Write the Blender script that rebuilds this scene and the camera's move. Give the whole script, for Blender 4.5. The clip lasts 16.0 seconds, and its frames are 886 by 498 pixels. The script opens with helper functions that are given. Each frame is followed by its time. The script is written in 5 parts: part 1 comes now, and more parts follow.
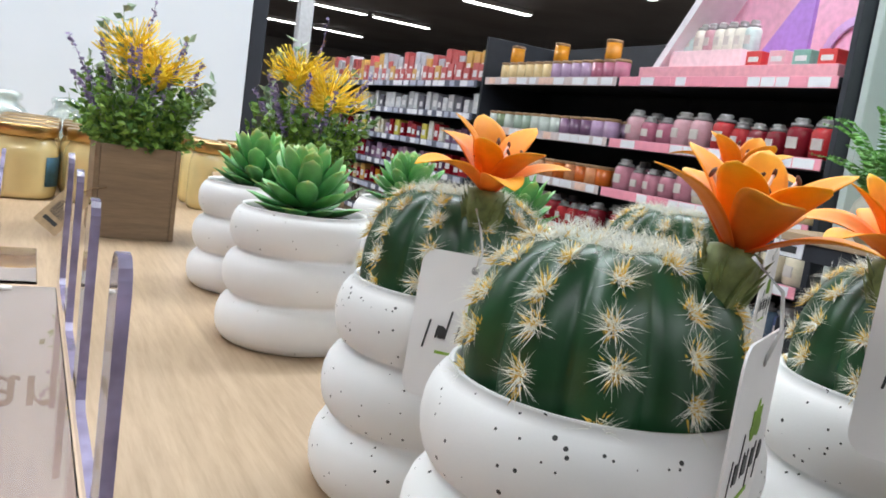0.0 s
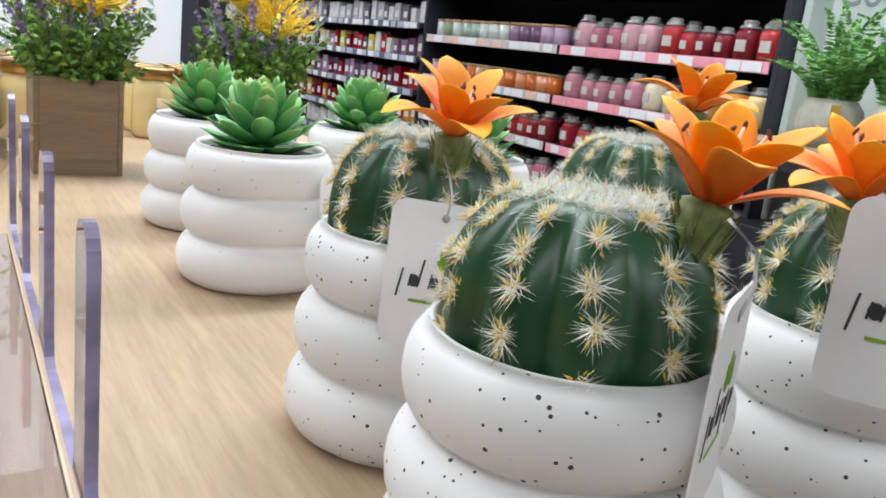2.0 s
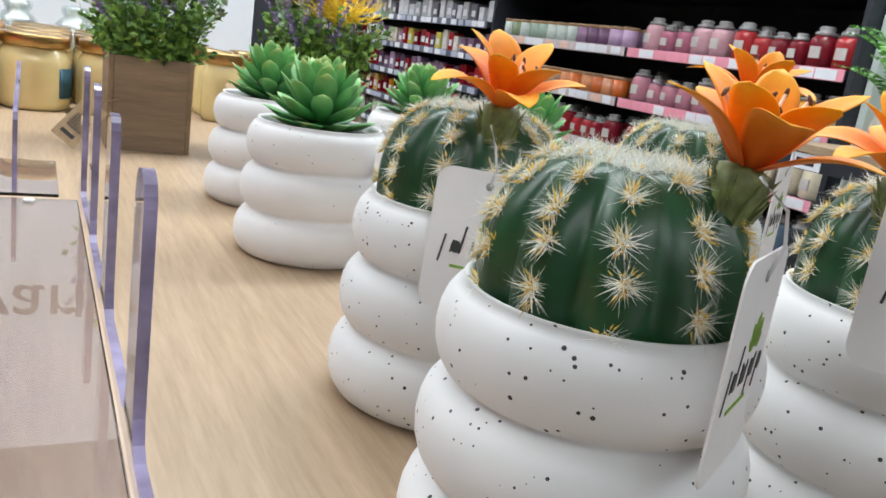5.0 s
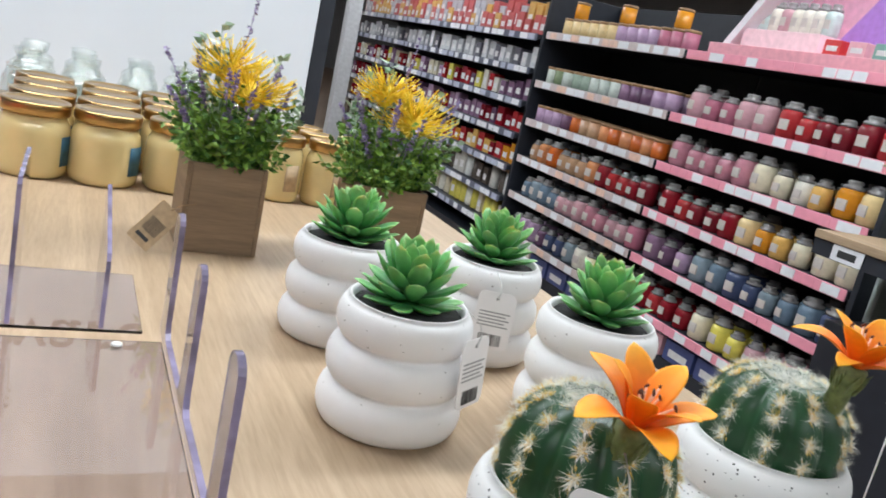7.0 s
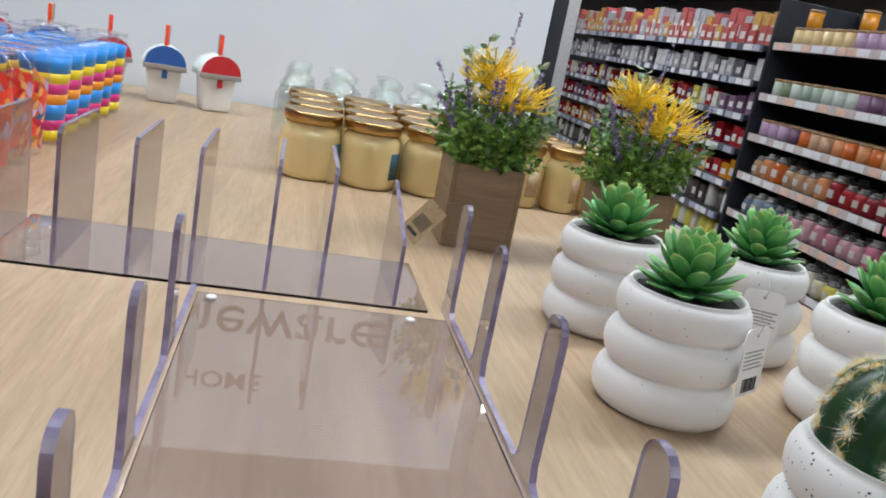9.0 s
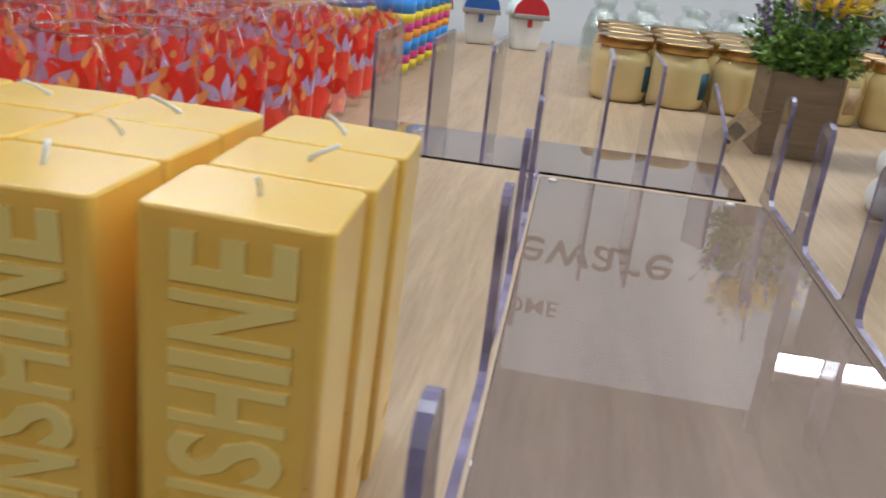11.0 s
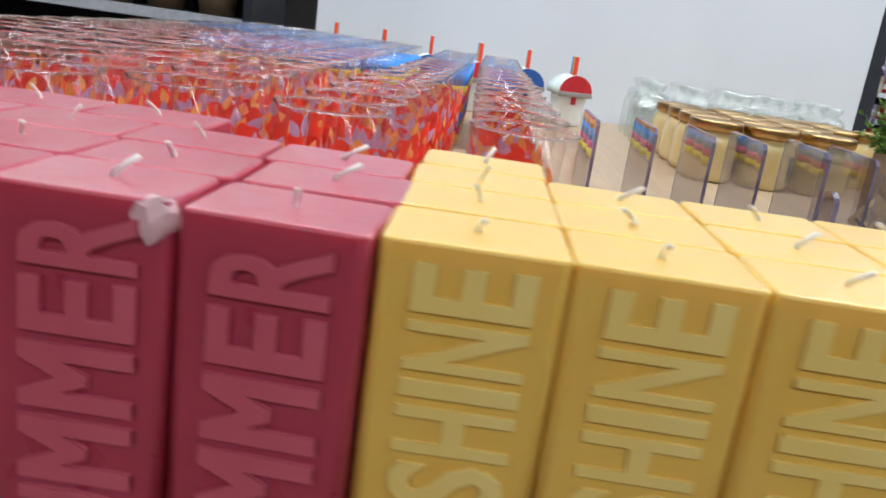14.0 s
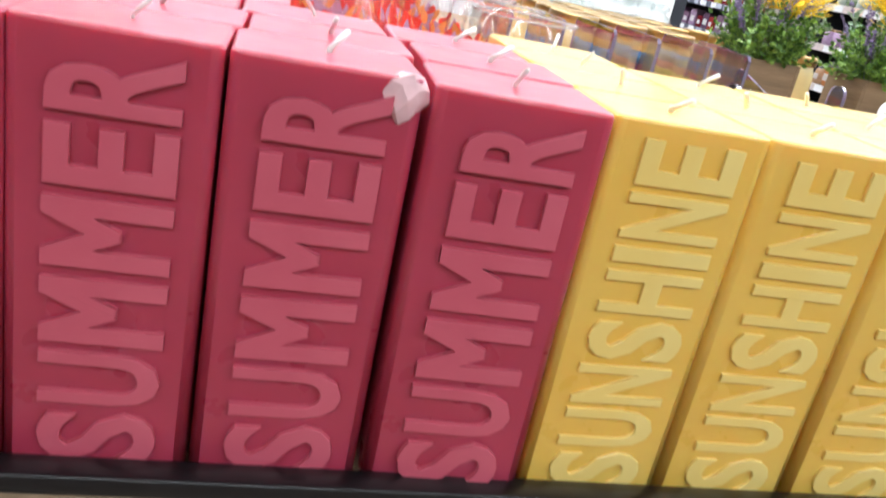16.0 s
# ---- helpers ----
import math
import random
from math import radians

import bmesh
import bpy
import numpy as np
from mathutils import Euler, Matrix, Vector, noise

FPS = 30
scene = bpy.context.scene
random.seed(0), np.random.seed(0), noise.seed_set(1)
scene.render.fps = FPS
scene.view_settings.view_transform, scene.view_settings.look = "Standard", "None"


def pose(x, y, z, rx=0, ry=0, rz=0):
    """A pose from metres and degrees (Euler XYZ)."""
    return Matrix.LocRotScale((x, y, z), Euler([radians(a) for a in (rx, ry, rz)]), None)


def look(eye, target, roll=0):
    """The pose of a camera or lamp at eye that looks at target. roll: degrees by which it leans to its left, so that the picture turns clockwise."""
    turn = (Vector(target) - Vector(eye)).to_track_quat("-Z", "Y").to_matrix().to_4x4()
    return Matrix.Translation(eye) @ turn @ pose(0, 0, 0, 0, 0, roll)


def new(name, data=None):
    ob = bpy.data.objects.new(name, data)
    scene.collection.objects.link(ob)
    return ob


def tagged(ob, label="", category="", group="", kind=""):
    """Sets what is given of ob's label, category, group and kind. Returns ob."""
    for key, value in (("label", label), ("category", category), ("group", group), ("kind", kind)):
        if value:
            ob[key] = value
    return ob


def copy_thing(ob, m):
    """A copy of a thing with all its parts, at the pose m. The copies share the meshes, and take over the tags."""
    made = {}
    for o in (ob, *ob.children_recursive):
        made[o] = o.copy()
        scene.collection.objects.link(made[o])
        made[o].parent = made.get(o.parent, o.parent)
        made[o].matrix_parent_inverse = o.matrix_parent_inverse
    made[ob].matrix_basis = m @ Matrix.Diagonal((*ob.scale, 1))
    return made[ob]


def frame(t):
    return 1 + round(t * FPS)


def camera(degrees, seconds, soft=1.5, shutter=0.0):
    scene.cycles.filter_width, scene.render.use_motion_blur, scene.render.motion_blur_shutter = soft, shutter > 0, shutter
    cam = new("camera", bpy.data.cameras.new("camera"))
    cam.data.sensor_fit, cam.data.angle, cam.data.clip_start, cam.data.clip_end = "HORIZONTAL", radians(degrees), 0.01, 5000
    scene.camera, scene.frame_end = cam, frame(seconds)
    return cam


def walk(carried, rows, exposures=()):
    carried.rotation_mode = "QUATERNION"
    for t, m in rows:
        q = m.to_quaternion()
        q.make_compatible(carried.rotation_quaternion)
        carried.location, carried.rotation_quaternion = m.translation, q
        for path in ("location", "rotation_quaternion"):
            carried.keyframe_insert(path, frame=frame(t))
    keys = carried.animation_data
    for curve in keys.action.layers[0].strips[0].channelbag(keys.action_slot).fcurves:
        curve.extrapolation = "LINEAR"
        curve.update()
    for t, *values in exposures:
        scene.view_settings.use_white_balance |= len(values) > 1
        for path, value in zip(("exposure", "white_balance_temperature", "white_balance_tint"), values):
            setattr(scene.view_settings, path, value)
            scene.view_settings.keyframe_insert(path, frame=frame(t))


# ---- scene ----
cam = camera(57.5, 16.0, soft=1.7, shutter=0.3)
PATH = [
    (0, (0.569, -0.094, 0.98), (1.494, 1.659, 0.712), 8.3),
    (0.5, (0.574, -0.086, 0.994), (1.58, 1.613, 0.67), 7.7),
    (1, (0.587, -0.086, 1.008), (1.678, 1.547, 0.624), 7.4),
    (1.5, (0.571, -0.091, 1.0), (1.657, 1.541, 0.597), 7.1),
    (2, (0.562, -0.087, 0.995), (1.593, 1.563, 0.526), 6.8),
    (2.5, (0.562, -0.082, 0.991), (1.534, 1.597, 0.499), 7.0),
    (3, (0.561, -0.084, 0.986), (1.474, 1.631, 0.507), 7.1),
    (5.5, (0.565, -0.102, 0.983), (1.483, 1.611, 0.501), 8.9),
    (6, (0.558, -0.093, 1.029), (1.511, 1.616, 0.606), 8.2),
    (6.5, (0.538, -0.074, 1.075), (1.466, 1.651, 0.667), 9.0),
    (7, (0.502, -0.047, 1.107), (1.368, 1.697, 0.649), 12.7),
    (7.5, (0.477, -0.055, 1.113), (1.251, 1.731, 0.654), 12.5),
    (8, (0.453, -0.053, 1.108), (1.072, 1.79, 0.637), 11.1),
    (10.5, (0.402, -0.169, 1.035), (0.368, 1.73, 0.409), 8.0),
    (11, (0.379, -0.206, 1.033), (0.123, 1.649, 0.329), 6.0),
    (11.5, (0.286, -0.246, 1.03), (-0.027, 1.603, 0.332), 8.0),
    (12, (0.178, -0.277, 1.039), (-0.05, 1.601, 0.391), 9.1),
    (12.5, (0.156, -0.302, 1.029), (0.024, 1.596, 0.412), 9.4),
    (13, (0.183, -0.314, 0.993), (0.089, 1.595, 0.406), 10.4),
    (13.5, (0.158, -0.283, 1.009), (-0.016, 1.627, 0.441), 9.3),
    (14, (0.027, -0.236, 1.018), (-0.026, 1.689, 0.481), 8.1),
    (14.5, (-0.083, -0.226, 1.03), (0.109, 1.688, 0.484), 6.9),
    (15, (-0.098, -0.22, 1.033), (0.272, 1.673, 0.503), 8.4),
    (15.2, (-0.101, -0.225, 1.028), (0.301, 1.658, 0.487), 8.8),
    (15.5, (-0.11, -0.235, 1.016), (0.308, 1.638, 0.454), 9.6),
    (16, (-0.113, -0.247, 0.995), (0.363, 1.564, 0.291), 12.1),
]
walk(cam, [(t, look(eye, target, roll)) for t, eye, target, roll in PATH], exposures=((0.0, 0.12), (1.0, 0.36), (2.0, 0.24), (3.0, 0.12), (5.5, 0.12), (6.5, 0.05), (8.2, -0.05), (10.3, -0.62), (11.0, -0.55), (11.8, -0.36), (12.5, -0.38), (13.0, -0.02), (13.8, -0.18), (14.5, -0.10), (15.0, -0.10), (15.5, -0.02), (16.0, 0.70)))

# ---- world and lights ----
Z0 = 0.80                      # table top
CEIL = 3.2
world = bpy.data.worlds.new("world")
scene.world = world
world.use_nodes = True
world.node_tree.nodes["Background"].inputs[0].default_value = (0.75, 0.82, 0.9, 1)
world.node_tree.nodes["Background"].inputs[1].default_value = 0.3


def strip_lamp(x, y, length, power):
    data = bpy.data.lights.new("ceiling_lamp", "AREA")
    data.shape, data.size, data.size_y, data.energy = "RECTANGLE", length, 0.25, power
    data.color = (0.915, 1.0, 1.06)
    ob = new("ceiling_lamp", data)
    ob.matrix_world = pose(x, y, CEIL - 0.13)
    return ob


LAMP_ROWS = [(-2.6, 9.0, 130), (1.3, 8.0, 195), (5.2, 10.0, 260)]
for ly, ll, lp in LAMP_ROWS:
    strip_lamp(1.5, ly, ll, lp)

scene.cycles.transparent_max_bounces = 40

# ---- materials ----


def nodes_of(name):
    m = bpy.data.materials.new(name)
    m.use_nodes = True
    nt = m.node_tree
    return m, nt, nt.nodes["Principled BSDF"]


def node(nt, kind, **inputs):
    n = nt.nodes.new(kind)
    for k, v in inputs.items():
        n.inputs[k.replace("_", " ")].default_value = v
    return n


def ramp(nt, fac, stops):
    r = nt.nodes.new("ShaderNodeValToRGB")
    el = r.color_ramp.elements
    while len(el) < len(stops):
        el.new(0.5)
    for e, (p, c) in zip(el, stops):
        e.position, e.color = p, (*c[:3], 1)
    nt.links.new(fac, r.inputs[0])
    return r.outputs[0]


def coords(nt, scale=(1, 1, 1)):
    tc = nt.nodes.new("ShaderNodeTexCoord")
    mp = nt.nodes.new("ShaderNodeMapping")
    mp.inputs["Scale"].default_value = scale
    nt.links.new(tc.outputs["Object"], mp.inputs[0])
    return mp.outputs[0]


def dim(c, k):
    return tuple(min(1, v * k) for v in c[:3])


def surf(name, color, rough=0.5, metal=0.0, var=0.12, scale=30, fine=400, bump=0.05, dist=0.0005, per_object=0.0, **extra):
    """A plain surface with two scales of variation and fine relief."""
    m, nt, b = nodes_of(name)
    co = coords(nt)
    n1 = node(nt, "ShaderNodeTexNoise", Scale=scale, Detail=4.0)
    n2 = node(nt, "ShaderNodeTexNoise", Scale=fine, Detail=2.0)
    nt.links.new(co, n1.inputs["Vector"])
    nt.links.new(co, n2.inputs["Vector"])
    c = ramp(nt, n1.outputs[0], [(0.3, dim(color, 1 - var)), (0.7, dim(color, 1 + var))])
    if per_object:
        oi = nt.nodes.new("ShaderNodeObjectInfo")
        hsv = nt.nodes.new("ShaderNodeHueSaturation")
        mr = nt.nodes.new("ShaderNodeMapRange")
        mr.inputs[3].default_value, mr.inputs[4].default_value = 1 - per_object, 1 + per_object
        nt.links.new(oi.outputs["Random"], mr.inputs[0])
        nt.links.new(mr.outputs[0], hsv.inputs["Value"])
        nt.links.new(c, hsv.inputs["Color"])
        c = hsv.outputs[0]
    nt.links.new(c, b.inputs["Base Color"])
    b.inputs["Roughness"].default_value, b.inputs["Metallic"].default_value = rough, metal
    if bump:
        bp = node(nt, "ShaderNodeBump", Strength=bump, Distance=dist)
        nt.links.new(n2.outputs[0], bp.inputs["Height"])
        nt.links.new(bp.outputs[0], b.inputs["Normal"])
    for k, v in extra.items():
        b.inputs[k.replace("_", " ")].default_value = v
    return m


def wood(name, light, dark, scale=1.0, axis="Y", rough=0.45):
    m, nt, b = nodes_of(name)
    long = {"X": (2 * scale, 28 * scale, 28 * scale), "Y": (28 * scale, 2 * scale, 28 * scale), "Z": (28 * scale, 28 * scale, 2 * scale)}[axis]
    co = coords(nt, long)
    n1 = node(nt, "ShaderNodeTexNoise", Scale=1.0, Detail=6.0, Roughness=0.65, Distortion=0.6)
    n2 = node(nt, "ShaderNodeTexNoise", Scale=9.0, Detail=3.0, Roughness=0.7)
    for n in (n1, n2):
        nt.links.new(co, n.inputs["Vector"])
    mx = nt.nodes.new("ShaderNodeMix")
    mx.data_type, mx.blend_type = "RGBA", "MULTIPLY"
    mx.inputs[0].default_value = 0.55
    nt.links.new(ramp(nt, n1.outputs[0], [(0.3, dark), (0.52, tuple((a + c) / 2 for a, c in zip(light, dark))), (0.7, light)]), mx.inputs[6])
    nt.links.new(ramp(nt, n2.outputs[0], [(0.3, (0.7, 0.66, 0.6)), (0.6, (1, 1, 1))]), mx.inputs[7])
    nt.links.new(mx.outputs[2], b.inputs["Base Color"])
    bp = node(nt, "ShaderNodeBump", Strength=0.12, Distance=0.0006)
    nt.links.new(n2.outputs[0], bp.inputs["Height"])
    nt.links.new(bp.outputs[0], b.inputs["Normal"])
    b.inputs["Roughness"].default_value = rough
    return m


def speckled(name, base, dot, cell, size, share):
    """Matt ceramic with small dark dots of uneven size."""
    m, nt, b = nodes_of(name)
    co = coords(nt)
    v = node(nt, "ShaderNodeTexVoronoi", Scale=1 / cell)
    nt.links.new(co, v.inputs["Vector"])
    sep = nt.nodes.new("ShaderNodeSeparateColor")
    nt.links.new(v.outputs["Color"], sep.inputs[0])
    pick = nt.nodes.new("ShaderNodeMath")
    pick.operation = "MULTIPLY"
    on = nt.nodes.new("ShaderNodeMath")
    on.operation = "LESS_THAN"
    on.inputs[1].default_value = share
    nt.links.new(sep.outputs[0], on.inputs[0])
    rad = nt.nodes.new("ShaderNodeMapRange")
    rad.inputs[3].default_value, rad.inputs[4].default_value = size * 0.35 / cell, size / cell
    nt.links.new(sep.outputs[1], rad.inputs[0])
    near = nt.nodes.new("ShaderNodeMath")
    near.operation = "LESS_THAN"
    nt.links.new(v.outputs["Distance"], near.inputs[0])
    nt.links.new(rad.outputs[0], near.inputs[1])
    nt.links.new(on.outputs[0], pick.inputs[0])
    nt.links.new(near.outputs[0], pick.inputs[1])
    n1 = node(nt, "ShaderNodeTexNoise", Scale=25.0, Detail=3.0)
    nt.links.new(co, n1.inputs["Vector"])
    mx = nt.nodes.new("ShaderNodeMix")
    mx.data_type = "RGBA"
    nt.links.new(pick.outputs[0], mx.inputs[0])
    nt.links.new(ramp(nt, n1.outputs[0], [(0.3, dim(base, 0.94)), (0.7, base)]), mx.inputs[6])
    mx.inputs[7].default_value = (*dot, 1)
    nt.links.new(mx.outputs[2], b.inputs["Base Color"])
    n2 = node(nt, "ShaderNodeTexNoise", Scale=900.0, Detail=2.0)
    nt.links.new(co, n2.inputs["Vector"])
    bp = node(nt, "ShaderNodeBump", Strength=0.08, Distance=0.0004)
    nt.links.new(n2.outputs[0], bp.inputs["Height"])
    nt.links.new(bp.outputs[0], b.inputs["Normal"])
    b.inputs["Roughness"].default_value = 0.55
    return m


def clear(name, color, rough=0.01, ior=1.49):
    m, nt, b = nodes_of(name)
    b.inputs["Base Color"].default_value = (*color, 1)
    b.inputs["Roughness"].default_value = rough
    b.inputs["IOR"].default_value = ior
    b.inputs["Transmission Weight"].default_value = 1.0
    return m


def thin_glass(name, tint, gloss=0.04, edge=0.6):
    """A thin clear wall: lets light straight through, with gloss by Fresnel."""
    m, nt, b = nodes_of(name)
    tr = nt.nodes.new("ShaderNodeBsdfTransparent")
    tr.inputs[0].default_value = (*tint, 1)
    gl = nt.nodes.new("ShaderNodeBsdfGlossy")
    gl.inputs["Roughness"].default_value = 0.03
    lw = nt.nodes.new("ShaderNodeLayerWeight")
    lw.inputs[0].default_value = 0.5
    pw = nt.nodes.new("ShaderNodeMath")
    pw.operation = "POWER"
    pw.inputs[1].default_value = 4.0
    nt.links.new(lw.outputs["Facing"], pw.inputs[0])
    fr = nt.nodes.new("ShaderNodeMath")
    fr.operation = "MULTIPLY_ADD"
    fr.inputs[1].default_value, fr.inputs[2].default_value = edge, gloss
    nt.links.new(pw.outputs[0], fr.inputs[0])
    mx = nt.nodes.new("ShaderNodeMixShader")
    nt.links.new(fr.outputs[0], mx.inputs[0])
    nt.links.new(tr.outputs[0], mx.inputs[1])
    nt.links.new(gl.outputs[0], mx.inputs[2])
    nt.links.new(mx.outputs[0], nt.nodes["Material Output"].inputs[0])
    return m


def wax(name, color, deep, depth=0.55, reach=0.012):
    m, nt, b = nodes_of(name)
    co = coords(nt)
    n1 = node(nt, "ShaderNodeTexNoise", Scale=22.0, Detail=4.0)
    nt.links.new(co, n1.inputs["Vector"])
    nt.links.new(ramp(nt, n1.outputs[0], [(0.3, deep), (0.7, color)]), b.inputs["Base Color"])
    nt.links.new(ramp(nt, n1.outputs[0], [(0.3, (0.25, 0.25, 0.25)), (0.7, (0.38, 0.38, 0.38))]), b.inputs["Roughness"])
    b.inputs["Subsurface Weight"].default_value = depth
    b.inputs["Coat Weight"].default_value = 0.45
    b.inputs["Coat Roughness"].default_value = 0.2
    b.inputs["Subsurface Radius"].default_value = (1.0, 0.72, 0.40)
    b.inputs["Subsurface Scale"].default_value = reach
    wob = node(nt, "ShaderNodeTexNoise", Scale=55.0, Detail=2.0)
    nt.links.new(co, wob.inputs["Vector"])
    bp = node(nt, "ShaderNodeBump", Strength=0.35, Distance=0.0016)
    nt.links.new(wob.outputs[0], bp.inputs["Height"])
    nt.links.new(bp.outputs[0], b.inputs["Normal"])
    nt.links.new(bp.outputs[0], b.inputs["Coat Normal"])
    return m


def graded(name, stops, rough=0.5, axis=2, span=(0.0, 1.0), sss=0.0, var=0.15):
    """A leaf or petal whose colour runs along its length."""
    m, nt, b = nodes_of(name)
    tc = nt.nodes.new("ShaderNodeTexCoord")
    sp = nt.nodes.new("ShaderNodeSeparateXYZ")
    nt.links.new(tc.outputs["Object"], sp.inputs[0])
    mr = nt.nodes.new("ShaderNodeMapRange")
    mr.inputs[1].default_value, mr.inputs[2].default_value = span
    nt.links.new(sp.outputs[axis], mr.inputs[0])
    c = ramp(nt, mr.outputs[0], stops)
    n1 = node(nt, "ShaderNodeTexNoise", Scale=240.0, Detail=3.0)
    nt.links.new(tc.outputs["Object"], n1.inputs["Vector"])
    mx = nt.nodes.new("ShaderNodeMix")
    mx.data_type, mx.blend_type = "RGBA", "MULTIPLY"
    mx.inputs[0].default_value = 1.0
    nt.links.new(c, mx.inputs[6])
    nt.links.new(ramp(nt, n1.outputs[0], [(0.3, (1 - var,) * 3), (0.7, (1, 1, 1))]), mx.inputs[7])
    oi = nt.nodes.new("ShaderNodeObjectInfo")
    hsv = nt.nodes.new("ShaderNodeHueSaturation")
    m2 = nt.nodes.new("ShaderNodeMapRange")
    m2.inputs[3].default_value, m2.inputs[4].default_value = 0.85, 1.12
    nt.links.new(oi.outputs["Random"], m2.inputs[0])
    nt.links.new(m2.outputs[0], hsv.inputs["Value"])
    nt.links.new(mx.outputs[2], hsv.inputs["Color"])
    nt.links.new(hsv.outputs[0], b.inputs["Base Color"])
    b.inputs["Roughness"].default_value = rough
    if sss:
        b.inputs["Subsurface Weight"].default_value = sss
        b.inputs["Subsurface Radius"].default_value = (1, 0.5, 0.2)
        b.inputs["Subsurface Scale"].default_value = 0.004
    return m


def leafy(name, a, c, rough=0.5):
    """Foliage whose clumps differ from leaf to leaf."""
    m, nt, b = nodes_of(name)
    g = nt.nodes.new("ShaderNodeNewGeometry")
    nt.links.new(ramp(nt, g.outputs["Random Per Island"], [(0.0, a), (1.0, c)]), b.inputs["Base Color"])
    b.inputs["Roughness"].default_value = rough
    return m


def glowing(name, color, strength):
    m, nt, b = nodes_of(name)
    b.inputs["Base Color"].default_value = (*color, 1)
    b.inputs["Emission Color"].default_value = (*color, 1)
    b.inputs["Emission Strength"].default_value = strength
    return m


OAK = wood("oak_laminate", (0.49, 0.355, 0.235), (0.345, 0.24, 0.15), 1.0, "Y")
OAK_X = wood("oak_edge", (0.45, 0.28, 0.15), (0.30, 0.18, 0.09), 1.0, "X")
FLOOR_WOOD = wood("floor_boards", (0.21, 0.14, 0.095), (0.14, 0.09, 0.06), 0.6, "Y")
BOX_WOOD = wood("planter_wood", (0.30, 0.205, 0.125), (0.19, 0.125, 0.075), 1.6, "X", 0.6)
WHITE_WALL = surf("painted_panel", (0.64, 0.67, 0.72), 0.6, scale=3, fine=300, var=0.03)
GREY_WALL = surf("grey_green_panel", (0.50, 0.57, 0.55), 0.6, scale=3, var=0.05)
CEILING = surf("ceiling_paint", (0.30, 0.31, 0.33), 0.8, scale=1)
SHOP_WALL = surf("shop_wall", (0.32, 0.32, 0.33), 0.8, scale=1)
DARK = surf("dark_navy_metal", (0.018, 0.021, 0.030), 0.5, scale=20)
BLACK = surf("black_plastic", (0.012, 0.012, 0.014), 0.3, scale=60)
RAIL = surf("price_rail", (0.03, 0.026, 0.026), 0.4, scale=60)
POT_DOT = speckled("speckled_ceramic", (0.75, 0.745, 0.74), (0.03, 0.03, 0.03), 0.0040, 0.00082, 0.55)
POT_FAINT = speckled("pale_ceramic", (0.78, 0.765, 0.76), (0.25, 0.22, 0.2), 0.006, 0.0008, 0.38)
SOIL = surf("black_soil", (0.012, 0.012, 0.012), 0.9, scale=200, fine=900, bump=0.6, dist=0.002)
SOIL_BROWN = surf("brown_soil", (0.07, 0.042, 0.026), 0.9, var=0.6, scale=260, fine=900, bump=0.7, dist=0.002)
CACTUS = surf("cactus_green", (0.012, 0.058, 0.020), 0.36, var=0.35, scale=60, fine=700, bump=0.1)
SPINE = surf("pale_spines", (0.90, 0.89, 0.80), 0.6, bump=0)
SPINE_TOP = surf("white_wool", (0.92, 0.92, 0.86), 0.7, bump=0)
AREOLE = surf("yellow_areole", (0.72, 0.47, 0.08), 0.8, var=0.3, scale=900)
STALK = surf("flower_stalk", (0.16, 0.19, 0.06), 0.55, var=0.35, scale=220)
PETAL = graded("orange_petal", [(0.0, (0.84, 0.10, 0.002)), (0.35, (0.92, 0.21, 0.003)), (0.75, (0.97, 0.32, 0.005)), (1.0, (0.98, 0.44, 0.012))], 0.62, 0, (0.0, 0.036), 0.15, 0.10)
STAMEN = surf("stamen_peach", (0.85, 0.50, 0.36), 0.5, bump=0)
ANTHER = surf("anther_brown", (0.10, 0.028, 0.012), 0.6, bump=0)
SUCC = graded("succulent_leaf", [(0.0, (0.025, 0.15, 0.035)), (0.5, (0.085, 0.33, 0.095)), (0.88, (0.17, 0.46, 0.14)), (1.0, (0.38, 0.60, 0.27))], 0.45, 0, (0.0, 0.034), 0.25)
LEAF = leafy("small_leaves", (0.025, 0.10, 0.016), (0.24, 0.42, 0.06))
LEAF_GREY = leafy("grey_green_leaves", (0.20, 0.33, 0.20), (0.52, 0.60, 0.48))
STEM = surf("green_stem", (0.06, 0.14, 0.04), 0.6, bump=0)
LAV = leafy("lavender_buds", (0.16, 0.115, 0.28), (0.42, 0.34, 0.56))
YELLOW = leafy("yellow_filaments", (0.92, 0.56, 0.015), (0.98, 0.78, 0.06))
CARD = surf("white_card", (0.80, 0.78, 0.78), 0.5, var=0.03, scale=40)
KRAFT = surf("kraft_card", (0.46, 0.33, 0.20), 0.8, var=0.15, scale=120)
INK = surf("dark_ink", (0.03, 0.03, 0.032), 0.6, bump=0)
INK_GREEN = surf("green_ink", (0.20, 0.36, 0.03), 0.6, bump=0)
INK_GREY = surf("grey_ink", (0.33, 0.33, 0.33), 0.6, bump=0)
STRING = surf("nylon_loop", (0.86, 0.86, 0.86), 0.25, bump=0, Transmission_Weight=0.25)
TWINE = surf("jute_twine", (0.30, 0.2, 0.11), 0.9, scale=300)
ACRYLIC = clear("clear_acrylic", (0.50, 0.485, 0.53), 0.0, 1.42)
ACRYLIC_EDGE = surf("lilac_acrylic_edge", (0.27, 0.235, 0.36), 0.25, var=0.45, scale=40, fine=500, bump=0.1, Transmission_Weight=0.4)
